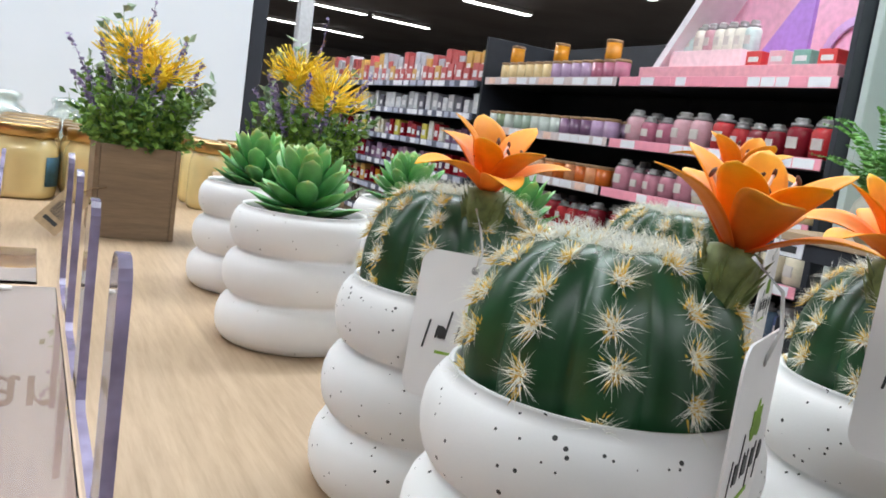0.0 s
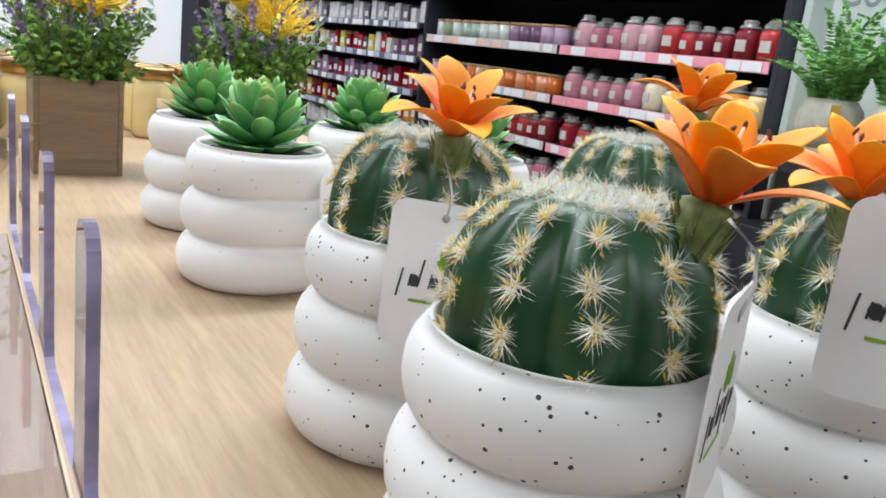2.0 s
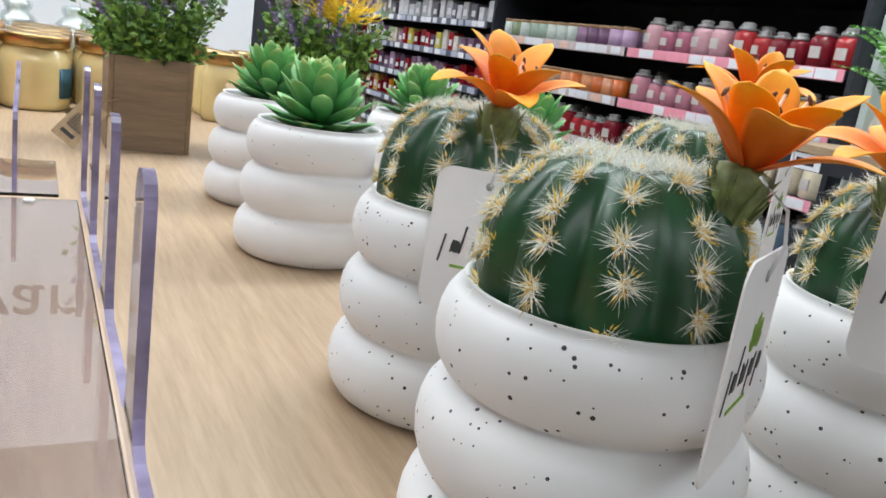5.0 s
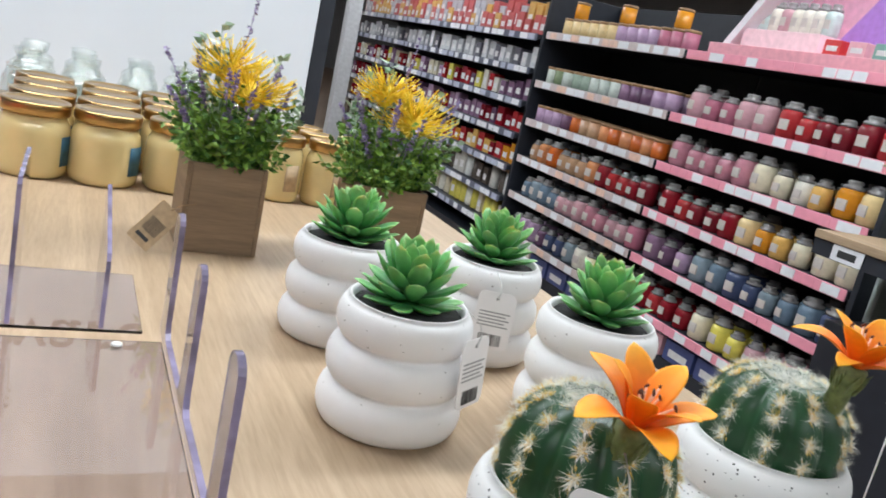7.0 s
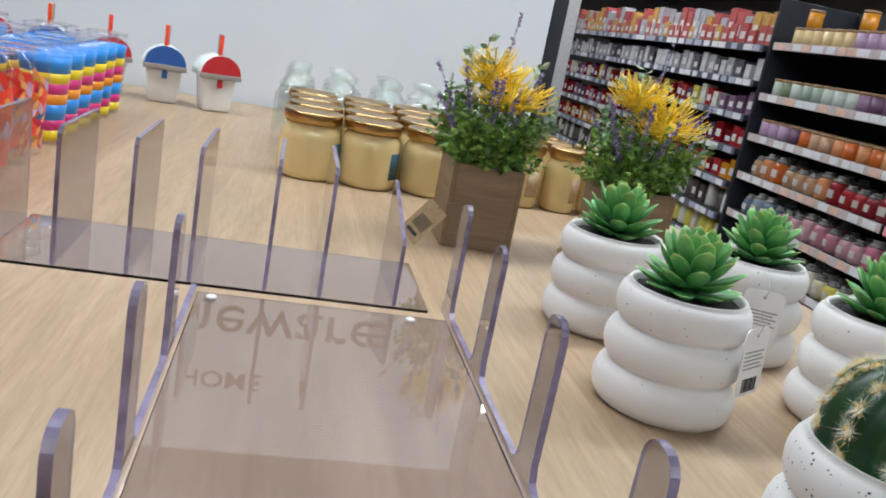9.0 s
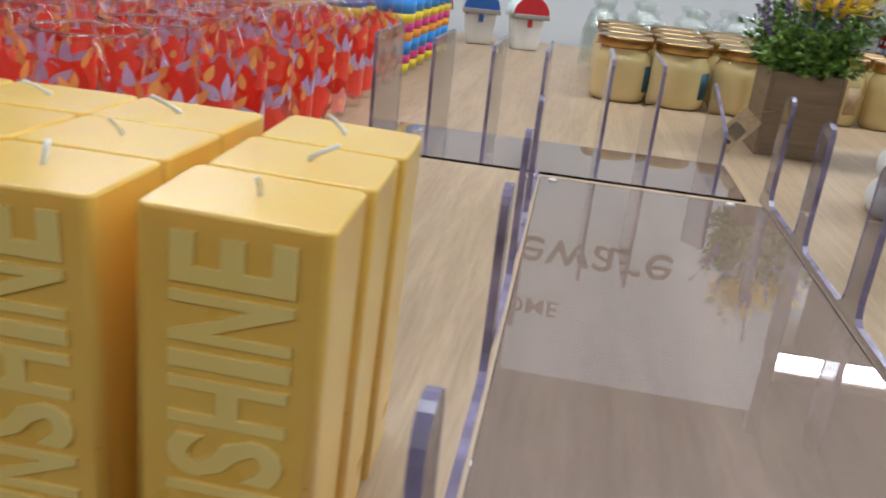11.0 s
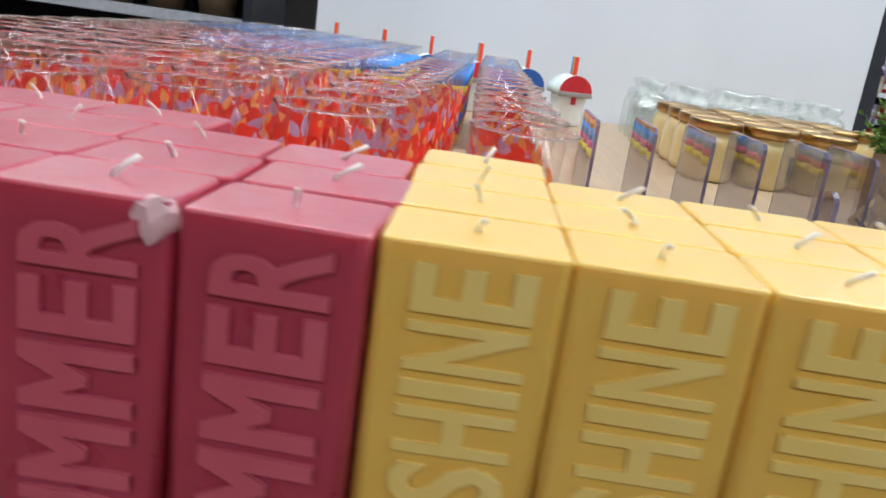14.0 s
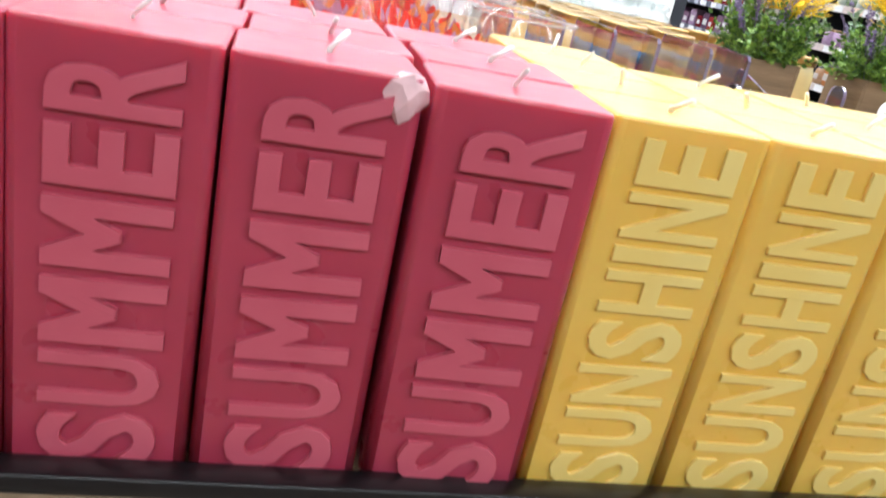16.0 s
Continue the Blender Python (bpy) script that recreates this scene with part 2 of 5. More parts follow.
PINK_WAX = wax("pink_wax", (0.55, 0.060, 0.115), (0.47, 0.045, 0.09))
YELLOW_WAX = wax("yellow_wax", (0.96, 0.62, 0.14), (0.92, 0.54, 0.095), 0.40, 0.006)
# same two waxes, paler: highlights and glow on the letters put into the colour
PINK_RAISED_LIT = wax("pink_lit_raised_wax", (0.69, 0.13, 0.19), (0.63, 0.10, 0.155), 0.0)
YELLOW_RAISED_LIT = wax("yellow_lit_raised_wax", (1.0, 0.77, 0.27), (0.99, 0.70, 0.20), 0.0)
PALE_WAX = surf("scuffed_wax", (0.88, 0.55, 0.58), 0.6, scale=90)
WICK = surf("white_wick", (0.85, 0.83, 0.80), 0.8, bump=0.3, fine=1500)
GLASS = thin_glass("drinking_glass", (0.985, 0.98, 0.98), 0.03, 0.35)
PRINT_INKS = [surf("print_" + nm, c, 0.3, var=0.05, scale=60, bump=0) for nm, c in (("red", (0.90, 0.060, 0.030)), ("lilac", (0.55, 0.42, 0.66)), ("orange", (0.90, 0.40, 0.12)), ("pink", (0.85, 0.25, 0.22)))]
RIM_GLASS = clear("rim_glass", (0.97, 0.97, 0.98), 0.03)
BRASS = surf("brass_lid", (0.50, 0.32, 0.13), 0.28, 1.0, var=0.15, scale=40, fine=600, bump=0.05)
CREAM_WAX = surf("cream_wax_in_glass", (0.74, 0.59, 0.29), 0.22, var=0.05, scale=20, Coat_Weight=0.6, Coat_Roughness=0.05)
JAR_LABEL = surf("dark_blue_label", (0.03, 0.11, 0.17), 0.5, var=0.3, scale=60)
MINT_GLASS = thin_glass("mint_glass", (0.955, 0.99, 0.985), 0.16)
FROST = surf("frosted_plastic", (0.78, 0.78, 0.77), 0.45, var=0.04)
SIGN_INK = surf("sign_lettering", (0.12, 0.12, 0.11), 0.7, bump=0)
STONEWARE = surf("grey_stoneware", (0.47, 0.45, 0.38), 0.6, var=0.12, scale=40)
FERN = leafy("fern_leaves", (0.07, 0.24, 0.04), (0.20, 0.45, 0.10))
CORK = surf("wooden_lid", (0.34, 0.20, 0.10), 0.6, var=0.2)
CLEAR_LID = surf("glass_lid", (0.50, 0.48, 0.48), 0.12, var=0.2, Transmission_Weight=0.5)
TICKET = surf("white_ticket", (0.80, 0.80, 0.84), 0.4, var=0.04)
TICKET_PINK = surf("pink_ticket", (0.85, 0.33, 0.42), 0.4, var=0.05)
GLOW = glowing("lit_tube", (1.0, 0.99, 0.97), 9.0)
PLAIN = {}


def plain(color, rough=0.4):
    key = tuple(round(c, 2) for c in color)
    if key not in PLAIN:
        PLAIN[key] = surf("tint", color, rough, var=0.1, scale=40, bump=0)
    return PLAIN[key]


# ---- mesh helpers ----


def mesh_of(bm, name, mats, smooth=True):
    me = bpy.data.meshes.new(name)
    bmesh.ops.recalc_face_normals(bm, faces=bm.faces)
    bm.to_mesh(me)
    bm.free()
    for m in mats if isinstance(mats, (list, tuple)) else [mats]:
        me.materials.append(m)
    for p in me.polygons:
        p.use_smooth = smooth
    return me


def obj(name, me, parent=None, m=None, label="", category="", group="", kind=""):
    ob = new(name, me)
    if parent is not None:
        ob.parent = parent
    if m is not None:
        ob.matrix_basis = m
    return tagged(ob, label, category, group, kind)


def part(name, bm, material, parent, label="", m=None, smooth=True):
    """Links a bmesh as one mesh object under a thing or under a part."""
    return obj(name, mesh_of(bm, name, material, smooth), parent, m, label)


def box(lo, hi, bevel=0.0, seg=2, bm=None):
    bm = bm or bmesh.new()
    lo, hi = Vector(lo), Vector(hi)
    r = bmesh.ops.create_cube(bm, size=1, matrix=Matrix.Translation((lo + hi) / 2) @ Matrix.Diagonal((*(hi - lo), 1)))
    if bevel:
        edges = list({e for v in r["verts"] for e in v.link_edges})
        bmesh.ops.bevel(bm, geom=edges, offset=bevel, segments=seg, affect="EDGES", profile=0.5)
    return bm


def lathe(profile, seg=32, bm=None, closed=False):
    """A turned body round z from (radius, height) pairs; ends with radius 0 close to a point."""
    bm = bm or bmesh.new()
    rings = []
    for r, z in profile:
        if r < 1e-6:
            rings.append([bm.verts.new((0, 0, z))])
        else:
            rings.append([bm.verts.new((r * math.cos(2 * math.pi * i / seg), r * math.sin(2 * math.pi * i / seg), z)) for i in range(seg)])
    pairs = list(zip(rings, rings[1:])) + ([(rings[-1], rings[0])] if closed else [])
    for a, b in pairs:
        for i in range(seg):
            j = (i + 1) % seg
            if len(a) == 1 and len(b) == 1:
                continue
            if len(a) == 1:
                bm.faces.new((a[0], b[j], b[i]))
            elif len(b) == 1:
                bm.faces.new((a[i], a[j], b[0]))
            else:
                bm.faces.new((a[i], a[j], b[j], b[i]))
    return bm


def tube(points, r0, r1=None, seg=5, bm=None):
    """A tapered tube along points."""
    bm = bm or bmesh.new()
    r1 = r0 if r1 is None else r1
    pts = [Vector(p) for p in points]
    rings = []
    for i, p in enumerate(pts):
        d = (pts[min(i + 1, len(pts) - 1)] - pts[max(i - 1, 0)]).normalized()
        a = d.orthogonal().normalized()
        b = d.cross(a)
        r = r0 + (r1 - r0) * i / (len(pts) - 1)
        rings.append([bm.verts.new(p + r * (math.cos(2 * math.pi * k / seg) * a + math.sin(2 * math.pi * k / seg) * b)) for k in range(seg)])
    for a, b in zip(rings, rings[1:]):
        for k in range(seg):
            bm.faces.new((a[k], a[(k + 1) % seg], b[(k + 1) % seg], b[k]))
    bm.faces.new(rings[0])
    bm.faces.new(rings[-1])
    return bm


def sheet(fn, nu, nv, bm=None):
    """A closed thin body: fn(u, v, side) gives its upper (1) and lower (-1) skin; u, v run from 0 to 1."""
    bm = bm or bmesh.new()
    g = {s: [[bm.verts.new(fn(i / nu, j / nv, s)) for j in range(nv + 1)] for i in range(nu + 1)] for s in (1, -1)}
    for s in (1, -1):
        for i in range(nu):
            for j in range(nv):
                bm.faces.new((g[s][i][j], g[s][i + 1][j], g[s][i + 1][j + 1], g[s][i][j + 1]))
    rim = [(i, 0) for i in range(nu)] + [(nu, j) for j in range(nv)] + [(i, nv) for i in range(nu, 0, -1)] + [(0, j) for j in range(nv, 0, -1)]
    for (i, j), (k, l) in zip(rim, rim[1:] + rim[:1]):
        bm.faces.new((g[1][i][j], g[1][k][l], g[-1][k][l], g[-1][i][j]))
    return bm


def plate(outline, thick, axis, bm=None):
    """A flat plate from an outline of 2D points, thick along axis; its rim takes the second material."""
    bm = bm or bmesh.new()

    def at(p, w):
        return {"x": (w, p[0], p[1]), "y": (p[0], w, p[1]), "z": (p[0], p[1], w)}[axis]
    a = [bm.verts.new(at(p, 0)) for p in outline]
    b = [bm.verts.new(at(p, thick)) for p in outline]
    bm.faces.new(a)
    bm.faces.new(b)
    for i in range(len(a)):
        f = bm.faces.new((a[i], a[(i + 1) % len(a)], b[(i + 1) % len(a)], b[i]))
        f.material_index = 1
    return bm


def arc(cx, cy, r, a0, a1, n=5):
    return [(cx + r * math.cos(radians(a0 + (a1 - a0) * i / n)), cy + r * math.sin(radians(a0 + (a1 - a0) * i / n))) for i in range(n + 1)]


def round_rect(w, h, r, n=5):
    return arc(w / 2 - r, h / 2 - r, r, 0, 90, n) + arc(-w / 2 + r, h / 2 - r, r, 90, 180, n) + arc(-w / 2 + r, -h / 2 + r, r, 180, 270, n) + arc(w / 2 - r, -h / 2 + r, r, 270, 360, n)


def lettering(text, width, height, depth, bold=0.0, soft=0.0):
    """The text as a mesh in the x-y plane, fitted to width and height, centred, raised along z."""
    cu = bpy.data.curves.new("lettering", "FONT")
    cu.body, cu.size, cu.extrude, cu.offset, cu.resolution_u = text, 1.0, 0.05, bold, 3
    cu.bevel_depth, cu.bevel_resolution = soft, 1
    ob = bpy.data.objects.new("lettering", cu)
    scene.collection.objects.link(ob)
    bpy.context.view_layer.update()
    me = bpy.data.meshes.new_from_object(ob.evaluated_get(bpy.context.evaluated_depsgraph_get()))
    bpy.data.objects.remove(ob)
    bpy.data.curves.remove(cu)
    bm = bmesh.new()
    bm.from_mesh(me)
    bpy.data.meshes.remove(me)
    xs, ys = [v.co.x for v in bm.verts], [v.co.y for v in bm.verts]
    for v in bm.verts:
        v.co = Vector(((v.co.x - (min(xs) + max(xs)) / 2) * width / (max(xs) - min(xs)), (v.co.y - (min(ys) + max(ys)) / 2) * height / (max(ys) - min(ys)), (v.co.z + 0.05 + soft) / (0.1 + 2 * soft) * depth))
    return bm


def block_word(word, length, cap, depth):
    """Condensed bold capitals, each letter a mesh fitted to its own cell: pairs of bmesh and offset."""
    share = [{"I": 0.5, "M": 1.18}.get(ch, 1.0) for ch in word]
    unit, x, out = length / sum(share), -length / 2, []
    for ch, s in zip(word, share):
        w = unit * s * (0.85 if ch != "I" else 0.60)
        if ch == "M":
            bm = bmesh.new()
            for k, off in enumerate((-0.06, 0.06, 0.0)):
                merge(bm, lettering(ch, w * 0.88, cap, depth * (1 - 0.03 * k)), pose(off * w, 0, 0))
        else:
            bm = lettering(ch, w, cap, depth, 0.014, 0.012)
        out.append((bm, x + unit * s / 2))
        x += unit * s
    return out


def merge(bm, src, m):
    """Adds a copy of bmesh src to bm at pose m."""
    vs = [bm.verts.new(m @ v.co) for v in src.verts]
    src.verts.index_update()
    for f in src.faces:
        bm.faces.new([vs[v.index] for v in f.verts]).material_index = f.material_index


def empty(name, m, label, category, group=""):
    ob = new(name)
    ob.empty_display_size = 0.02
    ob.matrix_basis = m
    return tagged(ob, label, category, group)


def upright(x, y, z, facing):
    """A pose whose x-y plane stands upright and whose z looks to the heading facing (degrees from +x)."""
    return Matrix.Translation((x, y, z)) @ Euler((radians(90), 0, radians(facing + 90))).to_matrix().to_4x4()


# ---- the room ----
obj("floor", mesh_of(box((-9, -7, -0.1), (11, 24, 0.0)), "floor", FLOOR_WOOD, False), label="brown wood-effect shop floor", category="floor", kind="structure")
obj("ceiling", mesh_of(box((-9, -7, CEIL), (11, 24, CEIL + 0.1)), "ceiling", CEILING, False), label="dark grey shop ceiling", category="ceiling", kind="structure")
for nm, lo, hi in (("wall_south", (-9, -7.2, 0), (11, -7, CEIL)), ("wall_north", (-9, 24, 0), (11, 24.2, CEIL)), ("wall_west", (-9.2, -7, 0), (-9, 24, CEIL)), ("wall_east", (11, -7, 0), (11.2, 24, CEIL))):
    obj(nm, mesh_of(box(lo, hi), nm, SHOP_WALL, False), label="plain grey shop wall", category="wall", kind="structure")


def ceiling_light(x, y):
    t = empty("ceiling_light", pose(x, y, CEIL), "long white fluorescent ceiling light", "ceiling light", "ceiling lights")
    part("housing", box((-0.62, -0.08, -0.07), (0.62, 0.08, -0.001), 0.01), FROST, t)
    part("tube", box((-0.6, -0.06, -0.085), (0.6, 0.06, -0.07), 0.006), GLOW, t, "glowing white tube")
    return t


first_light = ceiling_light(-3.9, 19.0)
for ly in (19.0, 15.2, 11.4, 8.4):
    for k in range(9):
        if (ly, k) != (19.0, 0):
            copy_thing(first_light, pose(-3.9 + 1.36 * k, ly, CEIL))
for ly, ll, lp in LAMP_ROWS:
    for k in range(5):
        copy_thing(first_light, pose(-2.6 + 1.6 * k, ly, CEIL))

# ---- the display table ----
TX0, TX1, TY0, TY1 = -0.62, 1.175, -0.020, 2.165
table = empty("display_table", pose(0, 0, 0), "oak-laminate display table with a dark price rail", "display table")
part("tabletop", box((TX0, TY0, Z0 - 0.035), (TX1, TY1, Z0), 0.0015), OAK, table)
part("front_edge", box((TX0, TY0 - 0.003, Z0 - 0.034), (TX1, TY0 - 0.0005, Z0 - 0.001)), OAK_X, table)
part("base", box((TX0 + 0.05, TY0 + 0.08, 0.001), (TX1 - 0.05, TY1 - 0.02, Z0 - 0.036)), DARK, table)
part("candle_stop", box((TX0, -0.0135, Z0 + 0.0005), (0.268, -0.0015, Z0 + 0.0085), 0.0012), BLACK, table, "glossy black retaining strip")
rail = part("price_rail", plate([(TY0 - 0.0045, Z0 - 0.009), (TY0 - 0.006, Z0 - 0.009), (TY0 - 0.022, Z0 - 0.058), (TY0 - 0.0045, Z0 - 0.058)], TX1 - TX0, "x"), [RAIL, RAIL], table, smooth=False)
rail.location.x = TX0
RAIL_TILT = Matrix.Translation((0.0, TY0 - 0.0145, Z0 - 0.0335)) @ Euler((radians(72), 0, 0)).to_matrix().to_4x4()
for tx, txt in ((0.018, "£4"), (-0.33, "£4"), (0.74, None), (0.42, None)):
    tk = part("price_ticket", plate(round_rect(0.102, 0.047, 0.001, 2), 0.0008, "z"), [CARD, CARD], table, "white price ticket", Matrix.Translation((tx, 0, 0)) @ RAIL_TILT, False)
    if txt:
        part("price", lettering(txt, 0.054, 0.033, 0.0004, 0.03), INK, tk, "black printed price", pose(0.002, 0.003, 0.0009), False)
    else:
        part("print_bar", box((-0.03, -0.006, 0.0009), (0.02, 0.006, 0.0012)), INK, tk)

# ---- the white panel behind the table ----
panel = obj("sign_panel", mesh_of(box((-0.50, 2.18, 0.02), (1.085, 2.24, 1.87), 0.004), "sign_panel", WHITE_WALL, False), label="tall white sign panel behind the display table", category="sign panel")
part("large_word", lettering("Homeware", 0.86, 0.125, 0.002), SIGN_INK, panel, "grey serif lettering", upright(0.327, 2.1785, 1.455, -90), False)
part("small_word", lettering("HOME", 0.235, 0.055, 0.002, 0.01), SIGN_INK, panel, "small grey capitals", upright(0.320, 2.1785, 1.630, -90), False)

# ---- potted cacti and succulents ----
RIM = 0.103                    # pot height before its size factor
POT_SIZE = Matrix.Diagonal((1.08, 1.08, 1.05, 1))


def pot_profile():
    """Outside of three stacked rounded rings, over the lip and down inside."""
    out = [(0.0, 0.0), (0.044, 0.0)]
    for k, (r, h) in enumerate(((0.0575, 0.035), (0.0555, 0.034), (0.053, 0.034))):
        z = (0.0, 0.035, 0.069)[k]
        for i in range(1, 10):
            a = math.pi * i / 10
            out.append((r - 0.0135 * (1 - math.sin(a) ** 0.75), z + h * (1 - math.cos(a)) / 2))
    out += [(0.0462, RIM + 0.0004), (0.0445, RIM + 0.0002), (0.0430, RIM - 0.002), (0.0425, RIM - 0.014)]
    return out


POT_DOT_MESH = mesh_of(lathe(pot_profile(), 56), "pot", POT_DOT)
POT_PALE_MESH = mesh_of(lathe(pot_profile(), 56), "pot", POT_FAINT)


def soil_disc(material):
    bm = lathe([(0.0, RIM - 0.004), (0.02, RIM - 0.004), (0.0423, RIM - 0.006), (0.0423, RIM - 0.0135), (0.0, RIM - 0.0135)], 32)
    for v in bm.verts:
        v.co.z += 0.0015 * noise.noise(v.co * 220)
    return bm


CR, CH, RIBS = 0.0424, 0.0430, 11
CZ = RIM + 0.005


def cactus_skin(theta, phi):
    s = math.sin(theta)
    rib = 1 + 0.03 - 0.11 * (1 - abs(math.cos(RIBS * phi / 2))) ** 1.3 * min(1, 1.4 * s)
    dip = 0.005 * math.exp(-(theta / 0.30) ** 2)
    r = CR * s ** 0.74 * rib
    return Vector((r * math.cos(phi), r * math.sin(phi), CZ + CH * math.copysign(abs(math.cos(theta)) ** 0.92, math.cos(theta)) - dip))


def spine_cone(bm, base, tip, r):
    d = (tip - base).normalized()
    a = d.orthogonal().normalized() * r
    b = d.cross(a)
    v = [bm.verts.new(base + a), bm.verts.new(base - 0.5 * a + 0.87 * b), bm.verts.new(base - 0.5 * a - 0.87 * b), bm.verts.new(tip)]
    for i in range(3):
        bm.faces.new((v[i], v[(i + 1) % 3], v[3]))


PETAL_L = 0.035


def petal_mesh(width, curl, seed):
    """A broad pointed petal, cupped across, with shallow ribs along it."""
    rnd = random.Random(seed)
    k1, k2 = rnd.uniform(0.7, 1.3), rnd.uniform(-0.25, 0.25)

    def fn(u, v, s):
        w = width * (0.34 + 1.15 * u - 0.30 * u * u) * (1 - u ** 2.6) ** 0.72 + 0.0001
        y = (v - 0.5) * 2 * w
        z = 0.0065 * math.sin(u * 2.3) - curl * u ** 2.6 + 0.34 * abs(y) ** 1.2 * 2.2 * (1 - 0.55 * u) * k1 + 0.00035 * math.cos(v * 19) * u * (1 - u)
        return Vector((PETAL_L * u, y + k2 * 0.005 * u * u, z + s * 0.00020))
    return mesh_of(sheet(fn, 12, 8), "petal", PETAL)


PETALS = [petal_mesh(0.0104, 0.001, 1), petal_mesh(0.0112, 0.006, 2), petal_mesh(0.0098, -0.002, 3), petal_mesh(0.0090, 0.006, 4)]


def lily(parent, m, lift=0.0, seed=1):
    """An open nine- or ten-petalled artificial flower on its calyx."""
    rnd = random.Random(seed)
    stalk = part("stalk", lathe([(0.0, -0.022 - lift), (0.0060, -0.022 - lift), (0.0064, -0.014), (0.0080, -0.006), (0.0078, 0.000), (0.0, 0.003)], 14), STALK, parent, "olive flower stalk", m)
    for i in range(7):
        a = 0.9 * i
        leaf = bmesh.new()
        for q in range(3):
            d = Vector((math.cos(a + 0.12 * q), math.sin(a + 0.12 * q), 0))
            spine_cone(leaf, d * 0.0066 + Vector((0, 0, -0.015 + 0.004 * q)), d * 0.0105 + Vector((0, 0, -0.005 + 0.003 * q)), 0.0016)
        part("sepal", leaf, STALK, stalk, "", None, False)
    for ring, (n, pitch, scale, kinds) in enumerate(((5, 23, 1.02, (1, 3, 0)), (5, 46, 0.98, (0, 2, 0)))):
        for i in range(n):
            mm = pose(0, 0, 0.001 * ring, 0, 0, 360 / n * (i + 0.5 * ring) + rnd.uniform(-10, 10)) @ pose(0.0025, 0, 0, rnd.uniform(-8, 8), -pitch + rnd.uniform(-11, 11), 0) @ Matrix.Scale(scale * rnd.uniform(0.88, 1.06), 4)
            obj("petal", PETALS[kinds[rnd.randrange(3)]], stalk, mm)
    top = bmesh.new()
    for i in range(9):
        a, tilt, l = 0.7 * i + rnd.uniform(-0.2, 0.2), rnd.uniform(0.15, 0.62), rnd.uniform(0.017, 0.026)
        tip = Vector((math.cos(a) * math.sin(tilt) * l, math.sin(a) * math.sin(tilt) * l, math.cos(tilt) * l))
        part("stamen", tube([Vector((0, 0, 0)), tip * 0.6 + Vector((0, 0, 0.001)), tip], 0.0008, 0.0005, 5), STAMEN, stalk)
        bmesh.ops.create_icosphere(top, subdivisions=1, radius=1, matrix=Matrix.Translation(tip) @ pose(0, 0, 0, 30 * i, 60, 50 * i) @ Matrix.Diagonal((0.0021, 0.0008, 0.0008, 1)))
    tagged(part("anther", top, ANTHER, stalk, "dark brown anthers"), kind="stuff")
    return stalk


def potted_cactus(x, y, turn, seed, lift=0.0):
    rnd = random.Random(seed)
    t = empty("potted_cactus", pose(x, y, Z0, 0, 0, turn) @ POT_SIZE, "artificial green cactus with orange flower in white speckled ring pot", "potted cactus", "potted cacti")
    obj("pot", POT_DOT_MESH, t)
    part("soil", soil_disc(0), SOIL_BROWN, t, "dark brown soil")
    bm = bmesh.new()
    nt_, np_ = 26, RIBS * 10
    grid = [[bm.verts.new(cactus_skin(0.02 + 2.15 * i / nt_, 2 * math.pi * j / np_)) for j in range(np_)] for i in range(nt_ + 1)]
    for i in range(nt_):
        for j in range(np_):
            bm.faces.new((grid[i][j], grid[i + 1][j], grid[i + 1][(j + 1) % np_], grid[i][(j + 1) % np_]))
    bm.faces.new(grid[0])
    body = part("cactus_body", bm, CACTUS, t, "ribbed dark green cactus")
    spines, pads, wool = bmesh.new(), bmesh.new(), bmesh.new()
    for k in range(RIBS):
        phi = 2 * math.pi * k / RIBS
        for i, th in enumerate((0.30, 0.62, 0.95, 1.28, 1.60, 1.92)):
            th += 0.16 * (k % 2) - 0.05 + rnd.uniform(-0.05, 0.05)
            p = cactus_skin(th, phi + rnd.uniform(-0.04, 0.04))
            up = (p - Vector((0, 0, CZ - 0.006))).normalized()
            b = (Vector((0, 0, 1)) - up * up.z).normalized()
            a = up.cross(b)
            for q in range(44 if i else 6):
                off = a * rnd.gauss(0, 0.0010) + b * rnd.gauss(0, 0.0017)
                spine_cone(pads, p + off - up * 0.0006, p + off * 1.9 + up * rnd.uniform(0.0010, 0.0030), 0.00045)
            for q in range(76):
                ang, lean = rnd.uniform(0, 6.283), rnd.uniform(0.75, 1.5)
                d = (up * math.cos(lean) + (a * math.cos(ang) + b * math.sin(ang)) * math.sin(lean)).normalized()
                start = p + a * rnd.gauss(0, 0.0006) + b * rnd.gauss(0, 0.0012)
                spine_cone(spines, start, start + d * rnd.uniform(0.0035, 0.0105) + Vector((0, 0, -0.0006)), 0.00016)
    for q in range(620):
        th, phi = abs(rnd.gauss(0, 0.26)), rnd.uniform(0, 6.283)
        p = cactus_skin(min(th, 0.7) + 0.02, phi)
        d = Vector((rnd.gauss(0, 0.9) + math.cos(phi) * 0.5, rnd.gauss(0, 0.9) + math.sin(phi) * 0.5, 0.8)).normalized()
        spine_cone(wool, p - d * 0.001, p + d * rnd.uniform(0.003, 0.009), 0.00019)
    tagged(part("areole_pad", pads, AREOLE, body, "yellow areole pads"), kind="stuff")
    tagged(part("spine_coat", spines, SPINE, body, "fine pale spines", smooth=False), kind="stuff")
    tagged(part("woolly_crown", wool, SPINE_TOP, body, "woolly white crown", smooth=False), kind="stuff")
    base = cactus_skin(0.64, 0.0)
    lily(t, Matrix.Translation(base + Vector((0.004, 0, 0.0085 + lift))) @ pose(0, 0, 0, 0, 10, 0), lift, seed)
    return t


